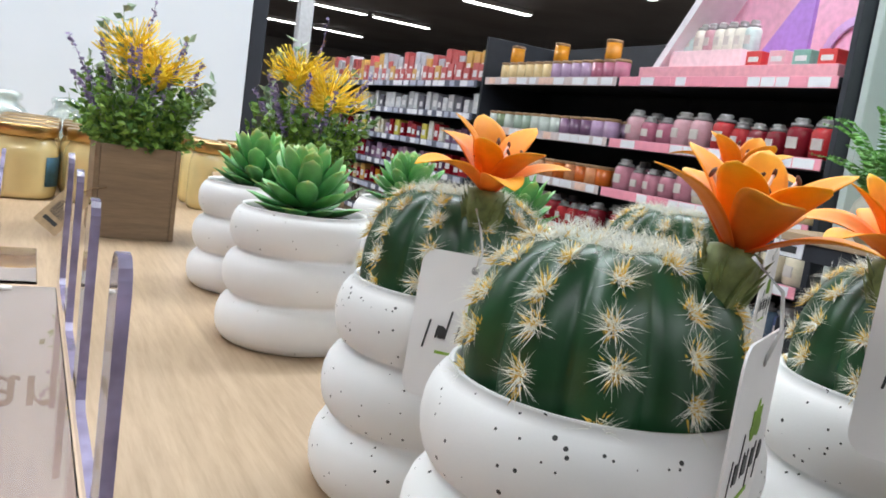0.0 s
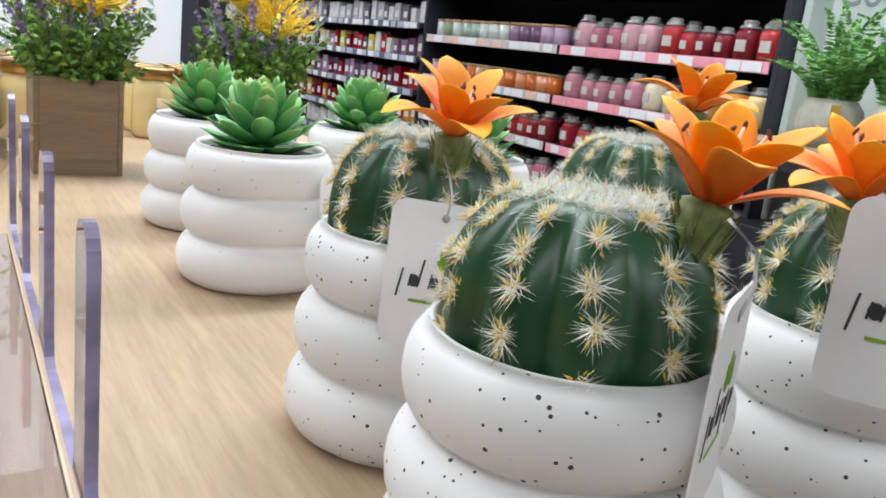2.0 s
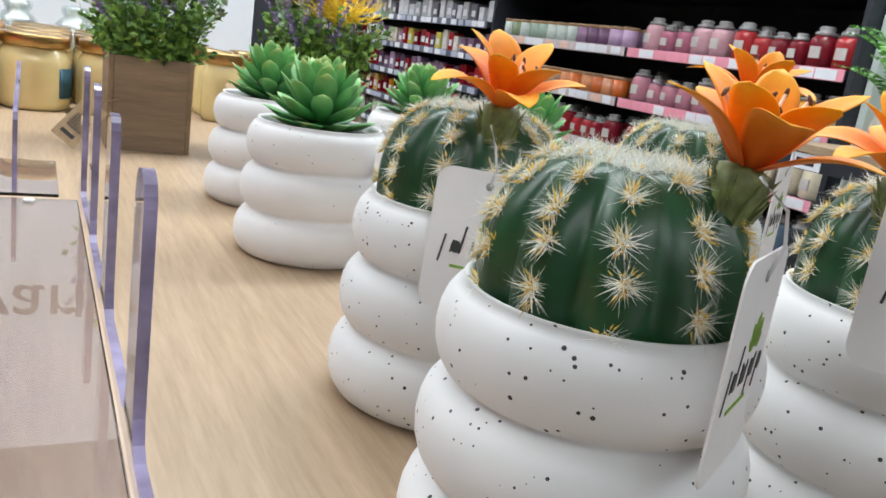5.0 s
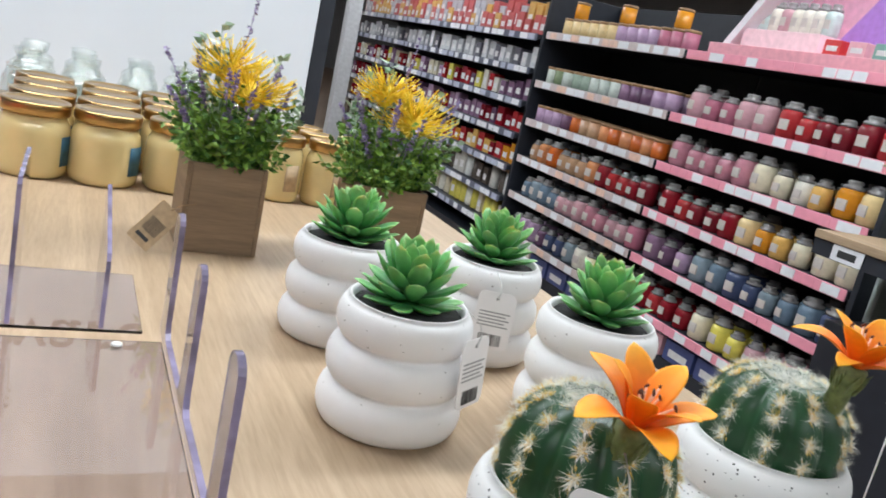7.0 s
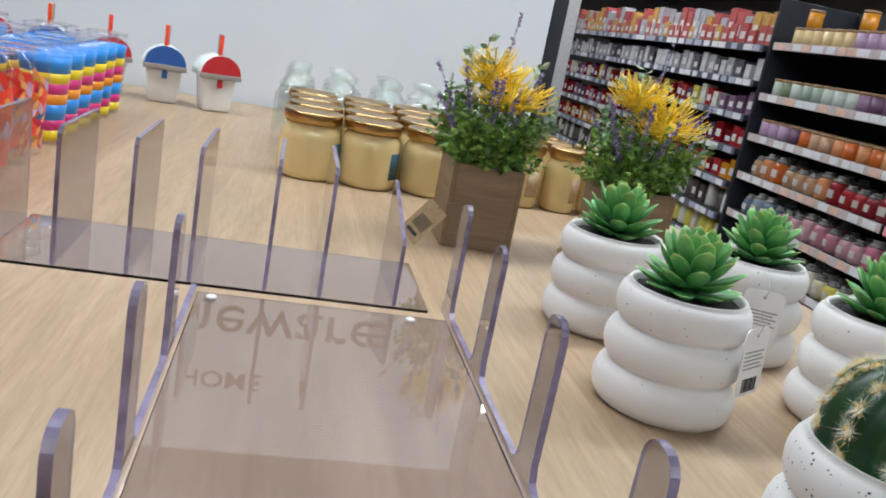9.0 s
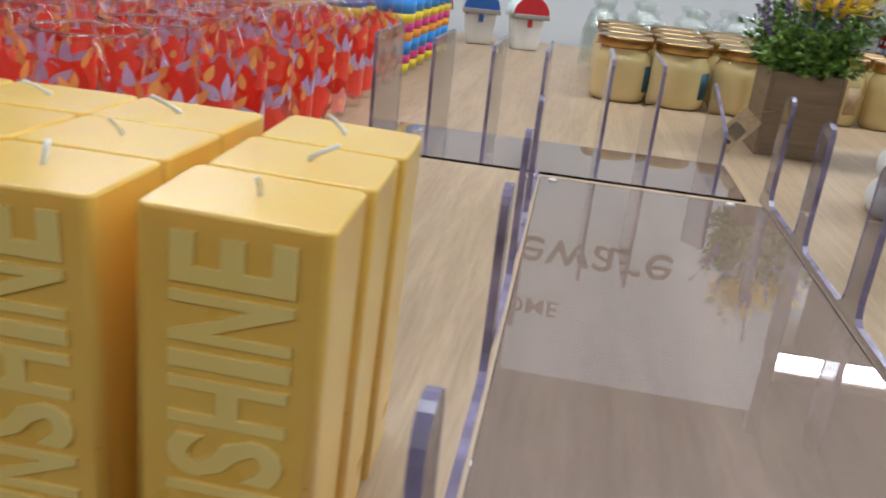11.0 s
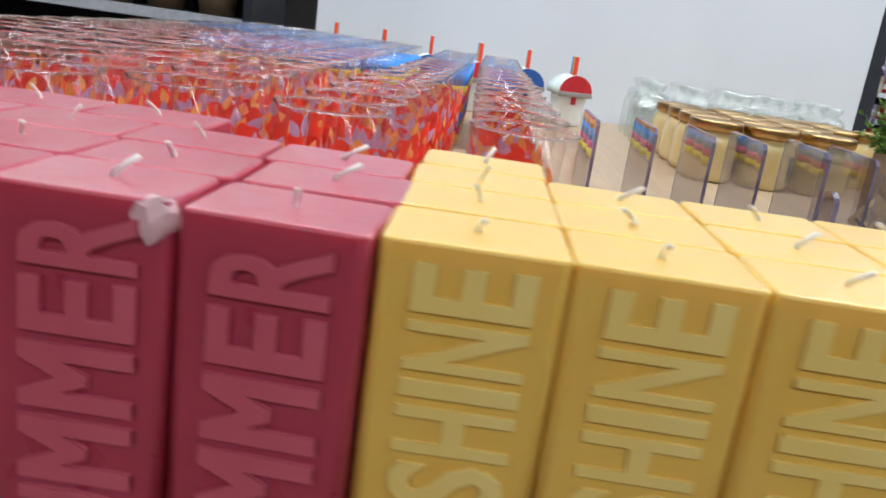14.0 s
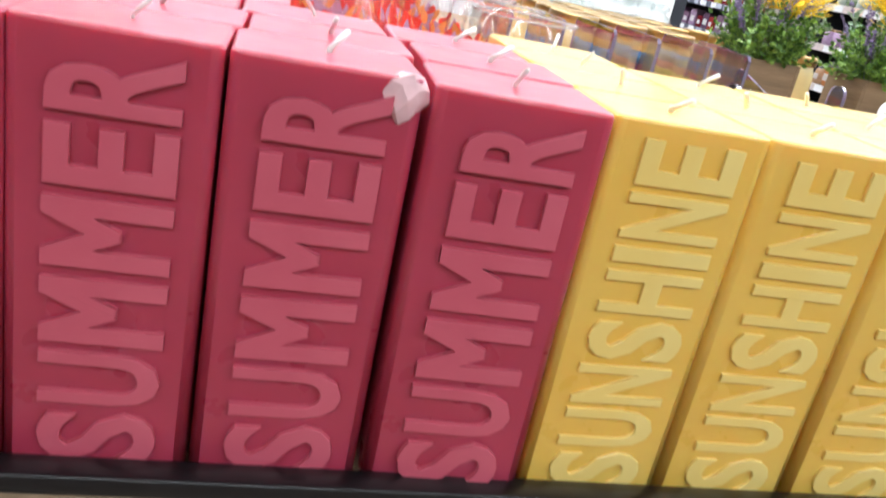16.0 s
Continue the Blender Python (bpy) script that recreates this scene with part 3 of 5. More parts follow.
CACTI = [(0.743, 0.113, -60, 11), (0.764, 0.260, -104, 12), (0.944, 0.302, -78, 13, 0.018), (0.890, 0.097, 190, 14)]
cacti = [potted_cactus(*c) for c in CACTI]


def swing_tag(parent, x, y, z, facing, lean=0.0, w=0.049, h=0.065, back=False):
    """A white swing tag on a clear loop, with its mark (or its bars of small print on the back)."""
    m = parent.matrix_basis.inverted() @ upright(x, y, z, facing) @ pose(0, 0, 0, lean, 0, 0)
    tg = part("swing_tag", plate(round_rect(w, h, 0.007), 0.0007, "z"), [CARD, CARD], parent, "white card swing tag", m, False)
    part("eyelet", lathe([(0.0, 0.0), (0.0018, 0.0), (0.0018, 0.0003), (0.0, 0.0003)], 14), INK_GREY, tg, "punched hole", pose(0, h / 2 - 0.0065, 0.0008))
    part("loop", tube([(0, h / 2 - 0.0065, 0.001), (0.002, h / 2 + 0.002, 0.003), (-0.001, h / 2 + 0.012, 0.002), (-0.006, h / 2 + 0.02, -0.006)], 0.0006, seg=5), STRING, tg, "clear nylon loop")
    if back:
        bars = bmesh.new()
        for i in range(5):
            box((-0.016, 0.008 - 0.0035 * i, 0.0008), (0.016 - 0.004 * (i % 2), 0.0095 - 0.0035 * i, 0.001), bm=bars)
        part("small_print", bars, INK_GREY, tg, "grey lines of small print", smooth=False)
        code = bmesh.new()
        rnd = random.Random(5)
        xx = -0.012
        while xx < 0.012:
            wd = rnd.choice((0.0004, 0.0007, 0.0011))
            box((xx, -0.026, 0.0008), (xx + wd, -0.014, 0.001), bm=code)
            xx += wd + rnd.choice((0.0005, 0.0009))
        part("barcode", code, INK, tg, "black barcode", smooth=False)
        return tg
    leaves = bmesh.new()
    for a, l in ((-70, 0.007), (-35, 0.009), (0, 0.010), (35, 0.009), (70, 0.007)):
        pts = [(0.0026 * math.sin(math.pi * i / 6) * s, l * i / 6) for s, rng in ((1, range(7)), (-1, range(5, 0, -1))) for i in rng]
        merge(leaves, plate(pts, 0.0002, "z"), pose(0.005, 0.0045, 0.0008, 0, 0, -a))
    part("leaf_mark", leaves, INK_GREEN, tg, "green leaf mark", smooth=False)
    strokes = bmesh.new()
    rnd = random.Random(3)
    xx = -0.017
    for i, hh in enumerate((0.013, 0.006, 0.013, 0.007, 0.007, 0.011, 0.007, 0.009)):
        low = -0.005 if i in (0, 5, 7) else 0.0
        merge(strokes, plate(round_rect(0.0009, hh, 0.0004, 2), 0.0002, "z"), pose(xx, -0.006 + low + hh / 2, 0.0008, 0, 0, -9))
        if i % 2:
            merge(strokes, plate([(0.0024 * math.cos(q * 0.5236), 0.0029 * math.sin(q * 0.5236)) for q in range(12)], 0.0002, "z"), pose(xx + 0.0018, -0.003, 0.0009))
        xx += 0.0046
    part("logo_mark", strokes, INK, tg, "dark brush-stroke mark", smooth=False)
    part("logo_line", box((-0.012, -0.0125, 0.0008), (0.008, -0.0112, 0.001)), INK_GREEN, tg, "thin green line", smooth=False)
    return tg


swing_tag(cacti[0], 0.744, 0.0500, 0.909, 300)
swing_tag(cacti[3], 0.8150, 0.0400, 0.935, 209, -6)
swing_tag(cacti[1], 0.7420, 0.2020, 0.900, 228, -6)
swing_tag(cacti[2], 0.970, 0.244, 0.912, -58)


def leaf_mesh():
    def fn(u, v, s):
        w = 0.0072 * (0.55 + 0.95 * u) * (1 - u ** 3.4) ** 0.75 + 0.0001
        y = (v - 0.5) * 2 * w
        th = 0.0026 * math.sin(math.pi * min(1, u + 0.12)) ** 0.6 * math.sqrt(max(0, 1 - (2 * v - 1) ** 2)) + 0.0002
        keel = 0.5 * th if s < 0 else 0
        return Vector((0.034 * u, y, 0.006 * u * u + 0.20 * abs(y) + s * th * 0.5 - keel))
    return mesh_of(sheet(fn, 8, 6), "leaf", SUCC)


LEAF_MESH = leaf_mesh()


def potted_succulent(x, y, turn, seed):
    rnd = random.Random(seed)
    t = empty("potted_succulent", pose(x, y, Z0, 0, 0, turn) @ POT_SIZE, "artificial green rosette succulent in white three-ring ceramic pot", "potted succulent", "potted succulents")
    obj("pot", POT_PALE_MESH, t)
    part("soil", soil_disc(0), SOIL, t, "black soil filler")
    stem = part("stem", lathe([(0.0, RIM - 0.012), (0.010, RIM - 0.012), (0.009, RIM + 0.01), (0.0, RIM + 0.03)], 10), SUCC, t)
    for ring, (n, pitch, scale, z) in enumerate(((9, 4, 0.98, 0.002), (9, 19, 1.02, 0.007), (8, 35, 1.02, 0.012), (7, 51, 1.0, 0.016), (5, 64, 0.96, 0.019), (3, 77, 0.86, 0.021))):
        for i in range(n):
            mm = pose(0, 0, RIM + z - 0.004, 0, 0, 360 / n * (i + 0.5 * (ring % 2)) + rnd.uniform(-6, 6)) @ pose(0.006, 0, 0, 0, -pitch + rnd.uniform(-6, 6), 0) @ Matrix.Scale(scale * rnd.uniform(0.9, 1.08) * 1.12, 4)
            obj("leaf", LEAF_MESH, stem, mm)
    return t


succulents = [potted_succulent(0.779, 0.724, 20, 21), potted_succulent(0.770, 0.532, 75, 22), potted_succulent(0.935, 0.698, 130, 23), potted_succulent(0.965, 0.532, 250, 24)]
swing_tag(succulents[1], 0.815, 0.483, 0.868, 302, -5, 0.040, 0.058, back=True)
swing_tag(succulents[2], 0.914, 0.634, 0.858, 245, -5, 0.040, 0.060, back=True)

# ---- wooden box planters with lavender and yellow flowers ----


def small_leaf(bm, p, d, l, w, rnd):
    side = d.cross(Vector((rnd.gauss(0, 1), rnd.gauss(0, 1), rnd.gauss(0, 1)))).normalized()
    n = d.cross(side) * (0.12 * l)
    a, b, c, e = p, p + d * l * 0.5 + side * w + n, p + d * l, p + d * l * 0.5 - side * w + n
    vs = [bm.verts.new(q) for q in (a, b, c, e)]
    bm.faces.new((vs[0], vs[1], vs[2]))
    bm.faces.new((vs[0], vs[2], vs[3]))


def sprig(bm, base, tip, rnd, leaves, l, w):
    pts = [base.lerp(tip, i / 4) + Vector((rnd.gauss(0, 0.002), rnd.gauss(0, 0.002), 0)) for i in range(5)]
    tube(pts, 0.0008, 0.0004, 3, bm)
    for i in range(leaves):
        f = 0.15 + 0.85 * (i + rnd.random()) / leaves
        p = base.lerp(tip, f)
        axis = (tip - base).normalized()
        d = (axis * rnd.uniform(0.1, 0.8) + Vector((rnd.gauss(0, 1), rnd.gauss(0, 1), rnd.gauss(0, 0.7))).normalized()).normalized()
        small_leaf(bm, p, d, l * rnd.uniform(0.7, 1.2), w * rnd.uniform(0.8, 1.2), rnd)


def pincushion(parent, c, r, seed):
    rnd = random.Random(seed)
    bm = bmesh.new()
    for i in range(150):
        a, th = rnd.uniform(0, 6.283), math.acos(rnd.uniform(-0.35, 1.0))
        d = Vector((math.sin(th) * math.cos(a), math.sin(th) * math.sin(a), math.cos(th)))
        k = Vector((math.cos(a + rnd.gauss(0, 0.5)), math.sin(a + rnd.gauss(0, 0.5)), 0))
        l = r * rnd.uniform(0.6, 1.05)
        tube([d * 0.1 * r, d * 0.55 * l, d * 0.9 * l + k * 0.15 * r + Vector((0, 0, 0.06 * r)), d * 0.98 * l + k * 0.30 * r + Vector((0, 0, 0.22 * r))], 0.0010, 0.0007, 4, bm)
    bmesh.ops.create_icosphere(bm, subdivisions=1, radius=0.42 * r)
    return part("yellow_flower", bm, YELLOW, parent, "yellow pincushion flower", Matrix.Translation(c))


def box_planter(x, y, turn, seed, blooms):
    """x, y: middle of the box."""
    rnd = random.Random(seed)
    t = empty("flower_planter", pose(x, y, Z0, 0, 0, turn), "square wooden box planter with artificial lavender and yellow flowers", "planter", "box planters")
    h, w = 0.116, 0.050
    bx = part("wooden_box", box((-w + 0.007, -w + 0.007, 0.0005), (w - 0.007, w - 0.007, 0.006)), BOX_WOOD, t, smooth=False)
    for i in range(4):
        part("side_board", box((-w if i % 2 else -w + 0.0062, -w, 0.0), (w if i % 2 else w - 0.0062, -w + 0.006, h), 0.0006, 1), BOX_WOOD, bx, "", pose(0, 0, 0, 0, 0, 90 * i), False)
    part("moss", lathe([(0.0, h - 0.02), (0.04, h - 0.02), (0.042, h - 0.012), (0.0, h - 0.006)], 16), LEAF, t)
    fol = bmesh.new()
    for i in range(130):
        a, rr = rnd.uniform(0, 6.283), 0.045 * math.sqrt(rnd.random())
        base = Vector((rr * math.cos(a), rr * math.sin(a), h - 0.012))
        out = rnd.uniform(0.2, 1.0)
        tip = base + Vector((math.cos(a) * 0.054 * out, math.sin(a) * 0.054 * out, rnd.uniform(0.025, 0.115) * (1.15 - 0.4 * out)))
        sprig(fol, base, tip, rnd, 17, 0.0125, 0.0036)
    tagged(part("foliage", fol, LEAF, t, "dense small green leaves", smooth=False), kind="stuff")
    for i in range(14):
        a = 2 * math.pi * i / 14 + rnd.uniform(-0.3, 0.3)
        bm = bmesh.new()
        base = Vector((0.02 * math.cos(a), 0.02 * math.sin(a), h))
        tip = base + Vector((0.062 * math.cos(a) * rnd.uniform(0.5, 1.15), 0.062 * math.sin(a) * rnd.uniform(0.5, 1.15), rnd.uniform(0.06, 0.135)))
        if i == 4:
            tip = Vector((0.012, 0.0, h + 0.205))
        tube([base, base.lerp(tip, 0.5), tip], 0.0009, 0.0005, 4, bm)
        for q in range(60):
            f = rnd.uniform(0.45, 1.0)
            p = base.lerp(tip, f)
            d = Vector((rnd.gauss(0, 1), rnd.gauss(0, 1), rnd.gauss(0.4, 0.7))).normalized()
            small_leaf(bm, p, d, 0.0075 * (1.25 - f * 0.6), 0.0026, rnd)
        part("lavender_stem", bm, LAV, t, "purple lavender spike", smooth=False)
    for i, (dx, dy, dz) in enumerate(((-0.045, 0.0, 0.150), (-0.03, -0.02, 0.165), (0.095, 0.01, 0.095), (0.05, -0.01, 0.14), (-0.06, 0.03, 0.10), (0.085, -0.03, 0.075))):
        bm = bmesh.new()
        sprig(bm, Vector((dx * 0.3, dy * 0.3, h)), Vector((dx, dy, h + dz)), rnd, 30, 0.018, 0.0046)
        part("eucalyptus_sprig", bm, LEAF_GREY, t, "pale grey-green sprig", smooth=False)
    for i, (dx, dy, dz, r) in enumerate(blooms):
        c = Vector((dx, dy, h + dz))
        part("flower_stem", tube([(dx * 0.3, dy * 0.3, h - 0.01), c * 0.9 + Vector((0, 0, 0.005)), c], 0.0016, 0.0014, 5), STEM, t)
        pincushion(t, c, r, seed * 10 + i)
    return t


planter_a = box_planter(0.691, 1.022, 0, 31, ((-0.010, -0.006, 0.112, 0.042), (0.014, -0.030, 0.088, 0.048)))
planter_b = box_planter(0.914, 1.016, 0, 32, ((-0.022, -0.008, 0.118, 0.040), (0.016, -0.028, 0.088, 0.048)))


def kraft_tag(parent, x, y, z, facing, roll):
    m = parent.matrix_basis.inverted() @ upright(x, y, z, facing) @ pose(0, 0, 0, -20, 0, roll)
    tg = part("kraft_tag", plate(round_rect(0.032, 0.060, 0.002, 2), 0.0006, "z"), [KRAFT, KRAFT], parent, "brown kraft swing tag with barcode", m, False)
    code = bmesh.new()
    for i in range(14):
        box((-0.010 + 0.0015 * i, -0.012, 0.0007), (-0.010 + 0.0015 * i + (0.0005, 0.0009)[i % 2], 0.008, 0.0009), bm=code)
    part("barcode", code, INK, tg, "black barcode", smooth=False)
    part("small_print", box((-0.010, -0.022, 0.0007), (0.008, -0.017, 0.0009)), INK, tg, smooth=False)
    part("twine", tube([(0, 0.026, 0.001), (0.004, 0.04, 0.004), (0.015, 0.055, -0.004)], 0.0008, seg=5), TWINE, tg, "brown twine")
    return tg


kraft_tag(planter_a, 0.611, 0.962, 0.832, 255, -38)
kraft_tag(planter_b, 0.833, 0.958, 0.832, 255, -38)

# ---- jar candles ----


def jar_candle(x, y, r=0.052, h=0.094, turn=0):
    wide = r > 0.04
    t = empty("jar_candle", pose(x, y, Z0, 0, 0, turn), "cream wax candle in a glass jar with a brass lid" if wide else "tall slim cream candle jar with a brass lid", "jar candle", "jar candles on the table")
    part("jar", lathe([(0, 0.0), (r * 0.86, 0.0), (r * 0.97, 0.005), (r, 0.014), (r, h * 0.72), (r * 0.96, h * 0.86), (r * 0.86, h * 0.95), (r * 0.83, h), (0, h)], 32), CREAM_WAX, t, "glass jar filled with cream wax")
    lid = part("lid", lathe([(0, h + 0.0005), (r * 0.93, h + 0.0005), (r * 0.955, h + 0.002), (r * 0.955, h + 0.016), (r * 0.93, h + 0.0185), (r * 0.80, h + 0.0185), (r * 0.78, h + 0.0175), (0, h + 0.0175)], 32), BRASS, t, "brushed brass lid")
    def label(u, v, s):
        a, rr = radians(-22 + 44 * u), r + 0.0006 + 0.0002 * s
        return Vector((rr * math.cos(a), rr * math.sin(a), h * (0.22 + 0.48 * v)))
    bm = sheet(label, 8, 1)
    part("label", bm, JAR_LABEL if wide else KRAFT, t, "dark blue label" if wide else "brown label")
    return t


jar0 = jar_candle(0.458, 1.316, turn=-18)
for i in range(4):
    for j in range(4):
        if (i or j) and not (i == 3 and j < 2):
            copy_thing(jar0, pose(0.458 + 0.108 * i + 0.006 * math.sin(5 * i + j), 1.316 + 0.110 * j + 0.004 * math.cos(3 * i + j), Z0, 0, 0, -18 + 12 * math.sin(4 * i + 7 * j)))
slim0 = jar_candle(0.850, 1.346, 0.034, 0.098, -70)
for i, j in ((1, 0), (2, 0), (0, 1), (1, 1), (2, 1), (-0.3, 2), (1, 2)):
    copy_thing(slim0, pose(0.850 + 0.074 * i, 1.346 + 0.08 * j, Z0, 0, 0, -70 + 20 * i - 30 * j))


def storage_jar(x, y):
    t = empty("glass_storage_jar", pose(x, y, Z0), "pale mint clear glass storage jar with domed glass lid", "glass jar", "glass storage jars")
    r, h = 0.043, 0.105
    a = part("jar", lathe([(0, 0.0), (r * 0.9, 0.0), (r, 0.008), (r, h * 0.8), (r * 0.8, h), (r * 0.76, h)], 24), MINT_GLASS, t)
    b = part("lid", lathe([(0, h + 0.001), (r * 0.84, h + 0.001), (r * 0.86, h + 0.008), (r * 0.66, h + 0.016), (r * 0.42, h + 0.022), (r * 0.60, h + 0.034), (r * 0.60, h + 0.042), (0, h + 0.046)], 24), MINT_GLASS, t, "domed glass lid with a knob")
    a.visible_shadow = b.visible_shadow = False
    return t


store0 = storage_jar(0.422, 1.755)
for i in range(5):
    for j in range(3):
        if i or j:
            copy_thing(store0, pose(0.422 + 0.105 * i + 0.006 * math.sin(3 * i + j), 1.755 + 0.10 * j, Z0, 0, 0, 40 * i))

# ---- acrylic display trays ----


def acrylic(name, bm, parent, m=None, label=""):
    ob = part(name, bm, [ACRYLIC, ACRYLIC_EDGE], parent, label, m, False)
    ob.visible_shadow = False
    return ob


def comb(y0, y1, teeth, tw, top, base):
    """Outline of an upright side with rounded teeth."""
    pts = [(y0, 0.0), (y1, 0.0), (y1, base)]
    for ty in sorted(teeth, reverse=True):
        r = tw * 0.42
        pts += [(ty + tw + 0.010, base), (ty + tw + 0.003, base + 0.004), (ty + tw, base + 0.014)]
        pts += arc(ty + tw - r, top - r, r, 0, 90, 4) + arc(ty + r, top - r, r, 90, 180, 4)
        pts += [(ty, base + 0.014), (ty - 0.003, base + 0.004), (ty - 0.010, base)]
    pts += [(y0, base)]
    return pts


tray = empty("acrylic_tray", pose(0, 0, Z0), "empty clear acrylic display tray with toothed sides", "display tray")
acrylic("tray_floor", box((0.358, -0.012, 0.0006), (0.5985, 0.664, 0.0055), 0.0008, 1), tray)
TEETH = (-0.034, 0.207, 0.364, 0.522, 0.668)
acrylic("toothed_side", plate(comb(-0.046, 0.706, TEETH, 0.030, 0.121, 0.009), 0.005, "x"), tray, pose(0.6005, 0, 0.0004), "toothed clear side with lilac edges")
acrylic("toothed_side", plate(comb(-0.046, 0.672, (-0.030, 0.195, 0.345, 0.500), 0.030, 0.117, 0.009), 0.005, "x"), tray, pose(0.351, 0, 0.0004), "toothed clear side with lilac edges")
rack = empty("acrylic_divider_rack", pose(0, 0, Z0), "clear acrylic base plate with upright dividers", "display rack")
acrylic("base_plate", box((0.157, 0.690, 0.0006), (0.584, 0.853, 0.0036), 0.0008, 1), rack)
for i in range(7):
    hgt = 0.131 if i < 6 else 0.070
    acrylic("divider", plate([(0.692, 0.0), (0.832, 0.0), (0.832, hgt + (0.034 if i == 6 else 0) - 0.006), (0.826, hgt + (0.034 if i == 6 else 0)), (0.698, hgt), (0.692, hgt - 0.006)], 0.004, "x"), rack, pose((0.154, 0.220, 0.286, 0.344, 0.416, 0.470, 0.546)[i], 0, 0.0040), "upright clear divider with lilac edge")
for bx, by in ((0.372, 0.650), (0.560, 0.652)):
    f = part("rubber_foot", lathe([(0, 0.0057), (0.005, 0.0057), (0.0045, 0.0075), (0, 0.0078)], 14), FROST, tray, "small clear bump", pose(bx, by, 0))

# ---- square wax candles with raised words ----
CW, CD, CHH = 0.0602, 0.0458, 0.1535


def candle_master(material, word, label, seed):
    t = empty("pillar_candle", pose(0, 0, Z0), label, "candle", "square pillar candles")
    bm = box((-CW / 2, -CD / 2, 0.0005), (CW / 2, CD / 2, CHH), 0.0)
    up = [e for e in bm.edges if abs(e.verts[0].co.z - e.verts[1].co.z) > 0.1]
    bmesh.ops.bevel(bm, geom=up, offset=0.0038, segments=3, affect="EDGES", profile=0.5)
    rim = [e for e in bm.edges if min(v.co.z for v in e.verts) > CHH - 0.001]
    bmesh.ops.bevel(bm, geom=rim, offset=0.0014, segments=2, affect="EDGES", profile=0.5)
    body = part("body", bm, material, t)
    for f in body.data.polygons:
        f.use_smooth = f.area < 0.001
    # letters wear the lit copy of the body's wax
    raised = PINK_RAISED_LIT if word == "SUMMER" else YELLOW_RAISED_LIT
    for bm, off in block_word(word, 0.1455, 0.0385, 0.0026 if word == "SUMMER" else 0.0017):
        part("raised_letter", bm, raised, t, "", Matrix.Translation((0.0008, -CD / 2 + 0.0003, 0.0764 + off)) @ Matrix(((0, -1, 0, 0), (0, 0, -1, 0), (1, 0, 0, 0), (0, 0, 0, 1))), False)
    rnd = random.Random(seed)
    part("wick", tube([(0, 0, CHH - 0.002), (0.0005, 0, CHH + 0.0012), (0.0050, -0.0004, CHH + 0.0045), (0.0088, -0.0006, CHH + 0.0068)], 0.00105, 0.0010, 7), WICK, t, "white cotton wick")
    return t


def place_candle(master, x, y, first, rnd):
    m = pose(x + rnd.uniform(-0.0006, 0.0006), y + rnd.uniform(-0.0008, 0.0008), Z0, 0, 0, rnd.uniform(-1.3, 1.3))
    if first:
        master.matrix_basis = m
        t = master
    else:
        t = copy_thing(master, m)
    for c in t.children:
        if c.name.startswith("wick"):
            c.matrix_basis = pose(0, 0, 0, 0, 0, rnd.uniform(0, 360)) @ Matrix.Diagonal((rnd.uniform(0.5, 1.4), 1, 1, 1))
    return t


rnd = random.Random(77)
pink0 = candle_master(PINK_WAX, "SUMMER", "pink square pillar candle with raised lettering", 1)
yellow0 = candle_master(YELLOW_WAX, "SUNSHINE", "yellow square pillar candle with raised lettering", 2)
pink_at = [(i, j) for j in range(3) for i in range(7)] + [(i, 3) for i in range(2, 8)]
for n, (i, j) in enumerate(pink_at):
    shift = (0.0, 0.003, -0.002, 0.020)[j]
    t = place_candle(pink0, -0.0306 - 0.0610 * i + shift - (0.002 if i > 0 else 0), CD / 2 + 0.0468 * j + 0.001, n == 0, rnd)
    if (i, j) == (0, 0):
        t.matrix_basis = pose(-0.0300, CD / 2 - 0.003, Z0, 0, 0, -2.5)
    if (i, j) == (1, 0):
        chipped = t
chip = bmesh.new()
bmesh.ops.create_icosphere(chip, subdivisions=2, radius=1, matrix=Matrix.Diagonal((0.0080, 0.0046, 0.0088, 1)))
for v in chip.verts:
    if v.co.z < 0:
        v.co.x *= 1 + 55 * v.co.z
    v.co += 0.0020 * Vector((noise.noise(v.co * 300), noise.noise(v.co * 300 + Vector((7, 0, 0))), noise.noise(v.co * 300 + Vector((0, 9, 0)))))
part("chipped_corner", chip, PALE_WAX, chipped, "pale chipped wax corner", pose(CW / 2 - 0.0060, -CD / 2 + 0.0022, CHH - 0.0070, 0, 8, 0), False)
yellow_at = [(i, j) for j in range(3) for i in range(5)] + [(0, 3)]
for n, (i, j) in enumerate(yellow_at):
    x = 0.0302 + 0.0612 * i + (0.0075 if i == 4 else 0)
    t = place_candle(yellow0, x, CD / 2 + 0.0468 * j + (0.001 if i < 4 else -0.001), n == 0, rnd)
    if i == 4:                 # the last column leans away from the others
        t.matrix_basis = pose(x, CD / 2 + 0.0468 * j, Z0 + 0.001, 0, 2.2, 3.0)

# ---- printed tumblers ----


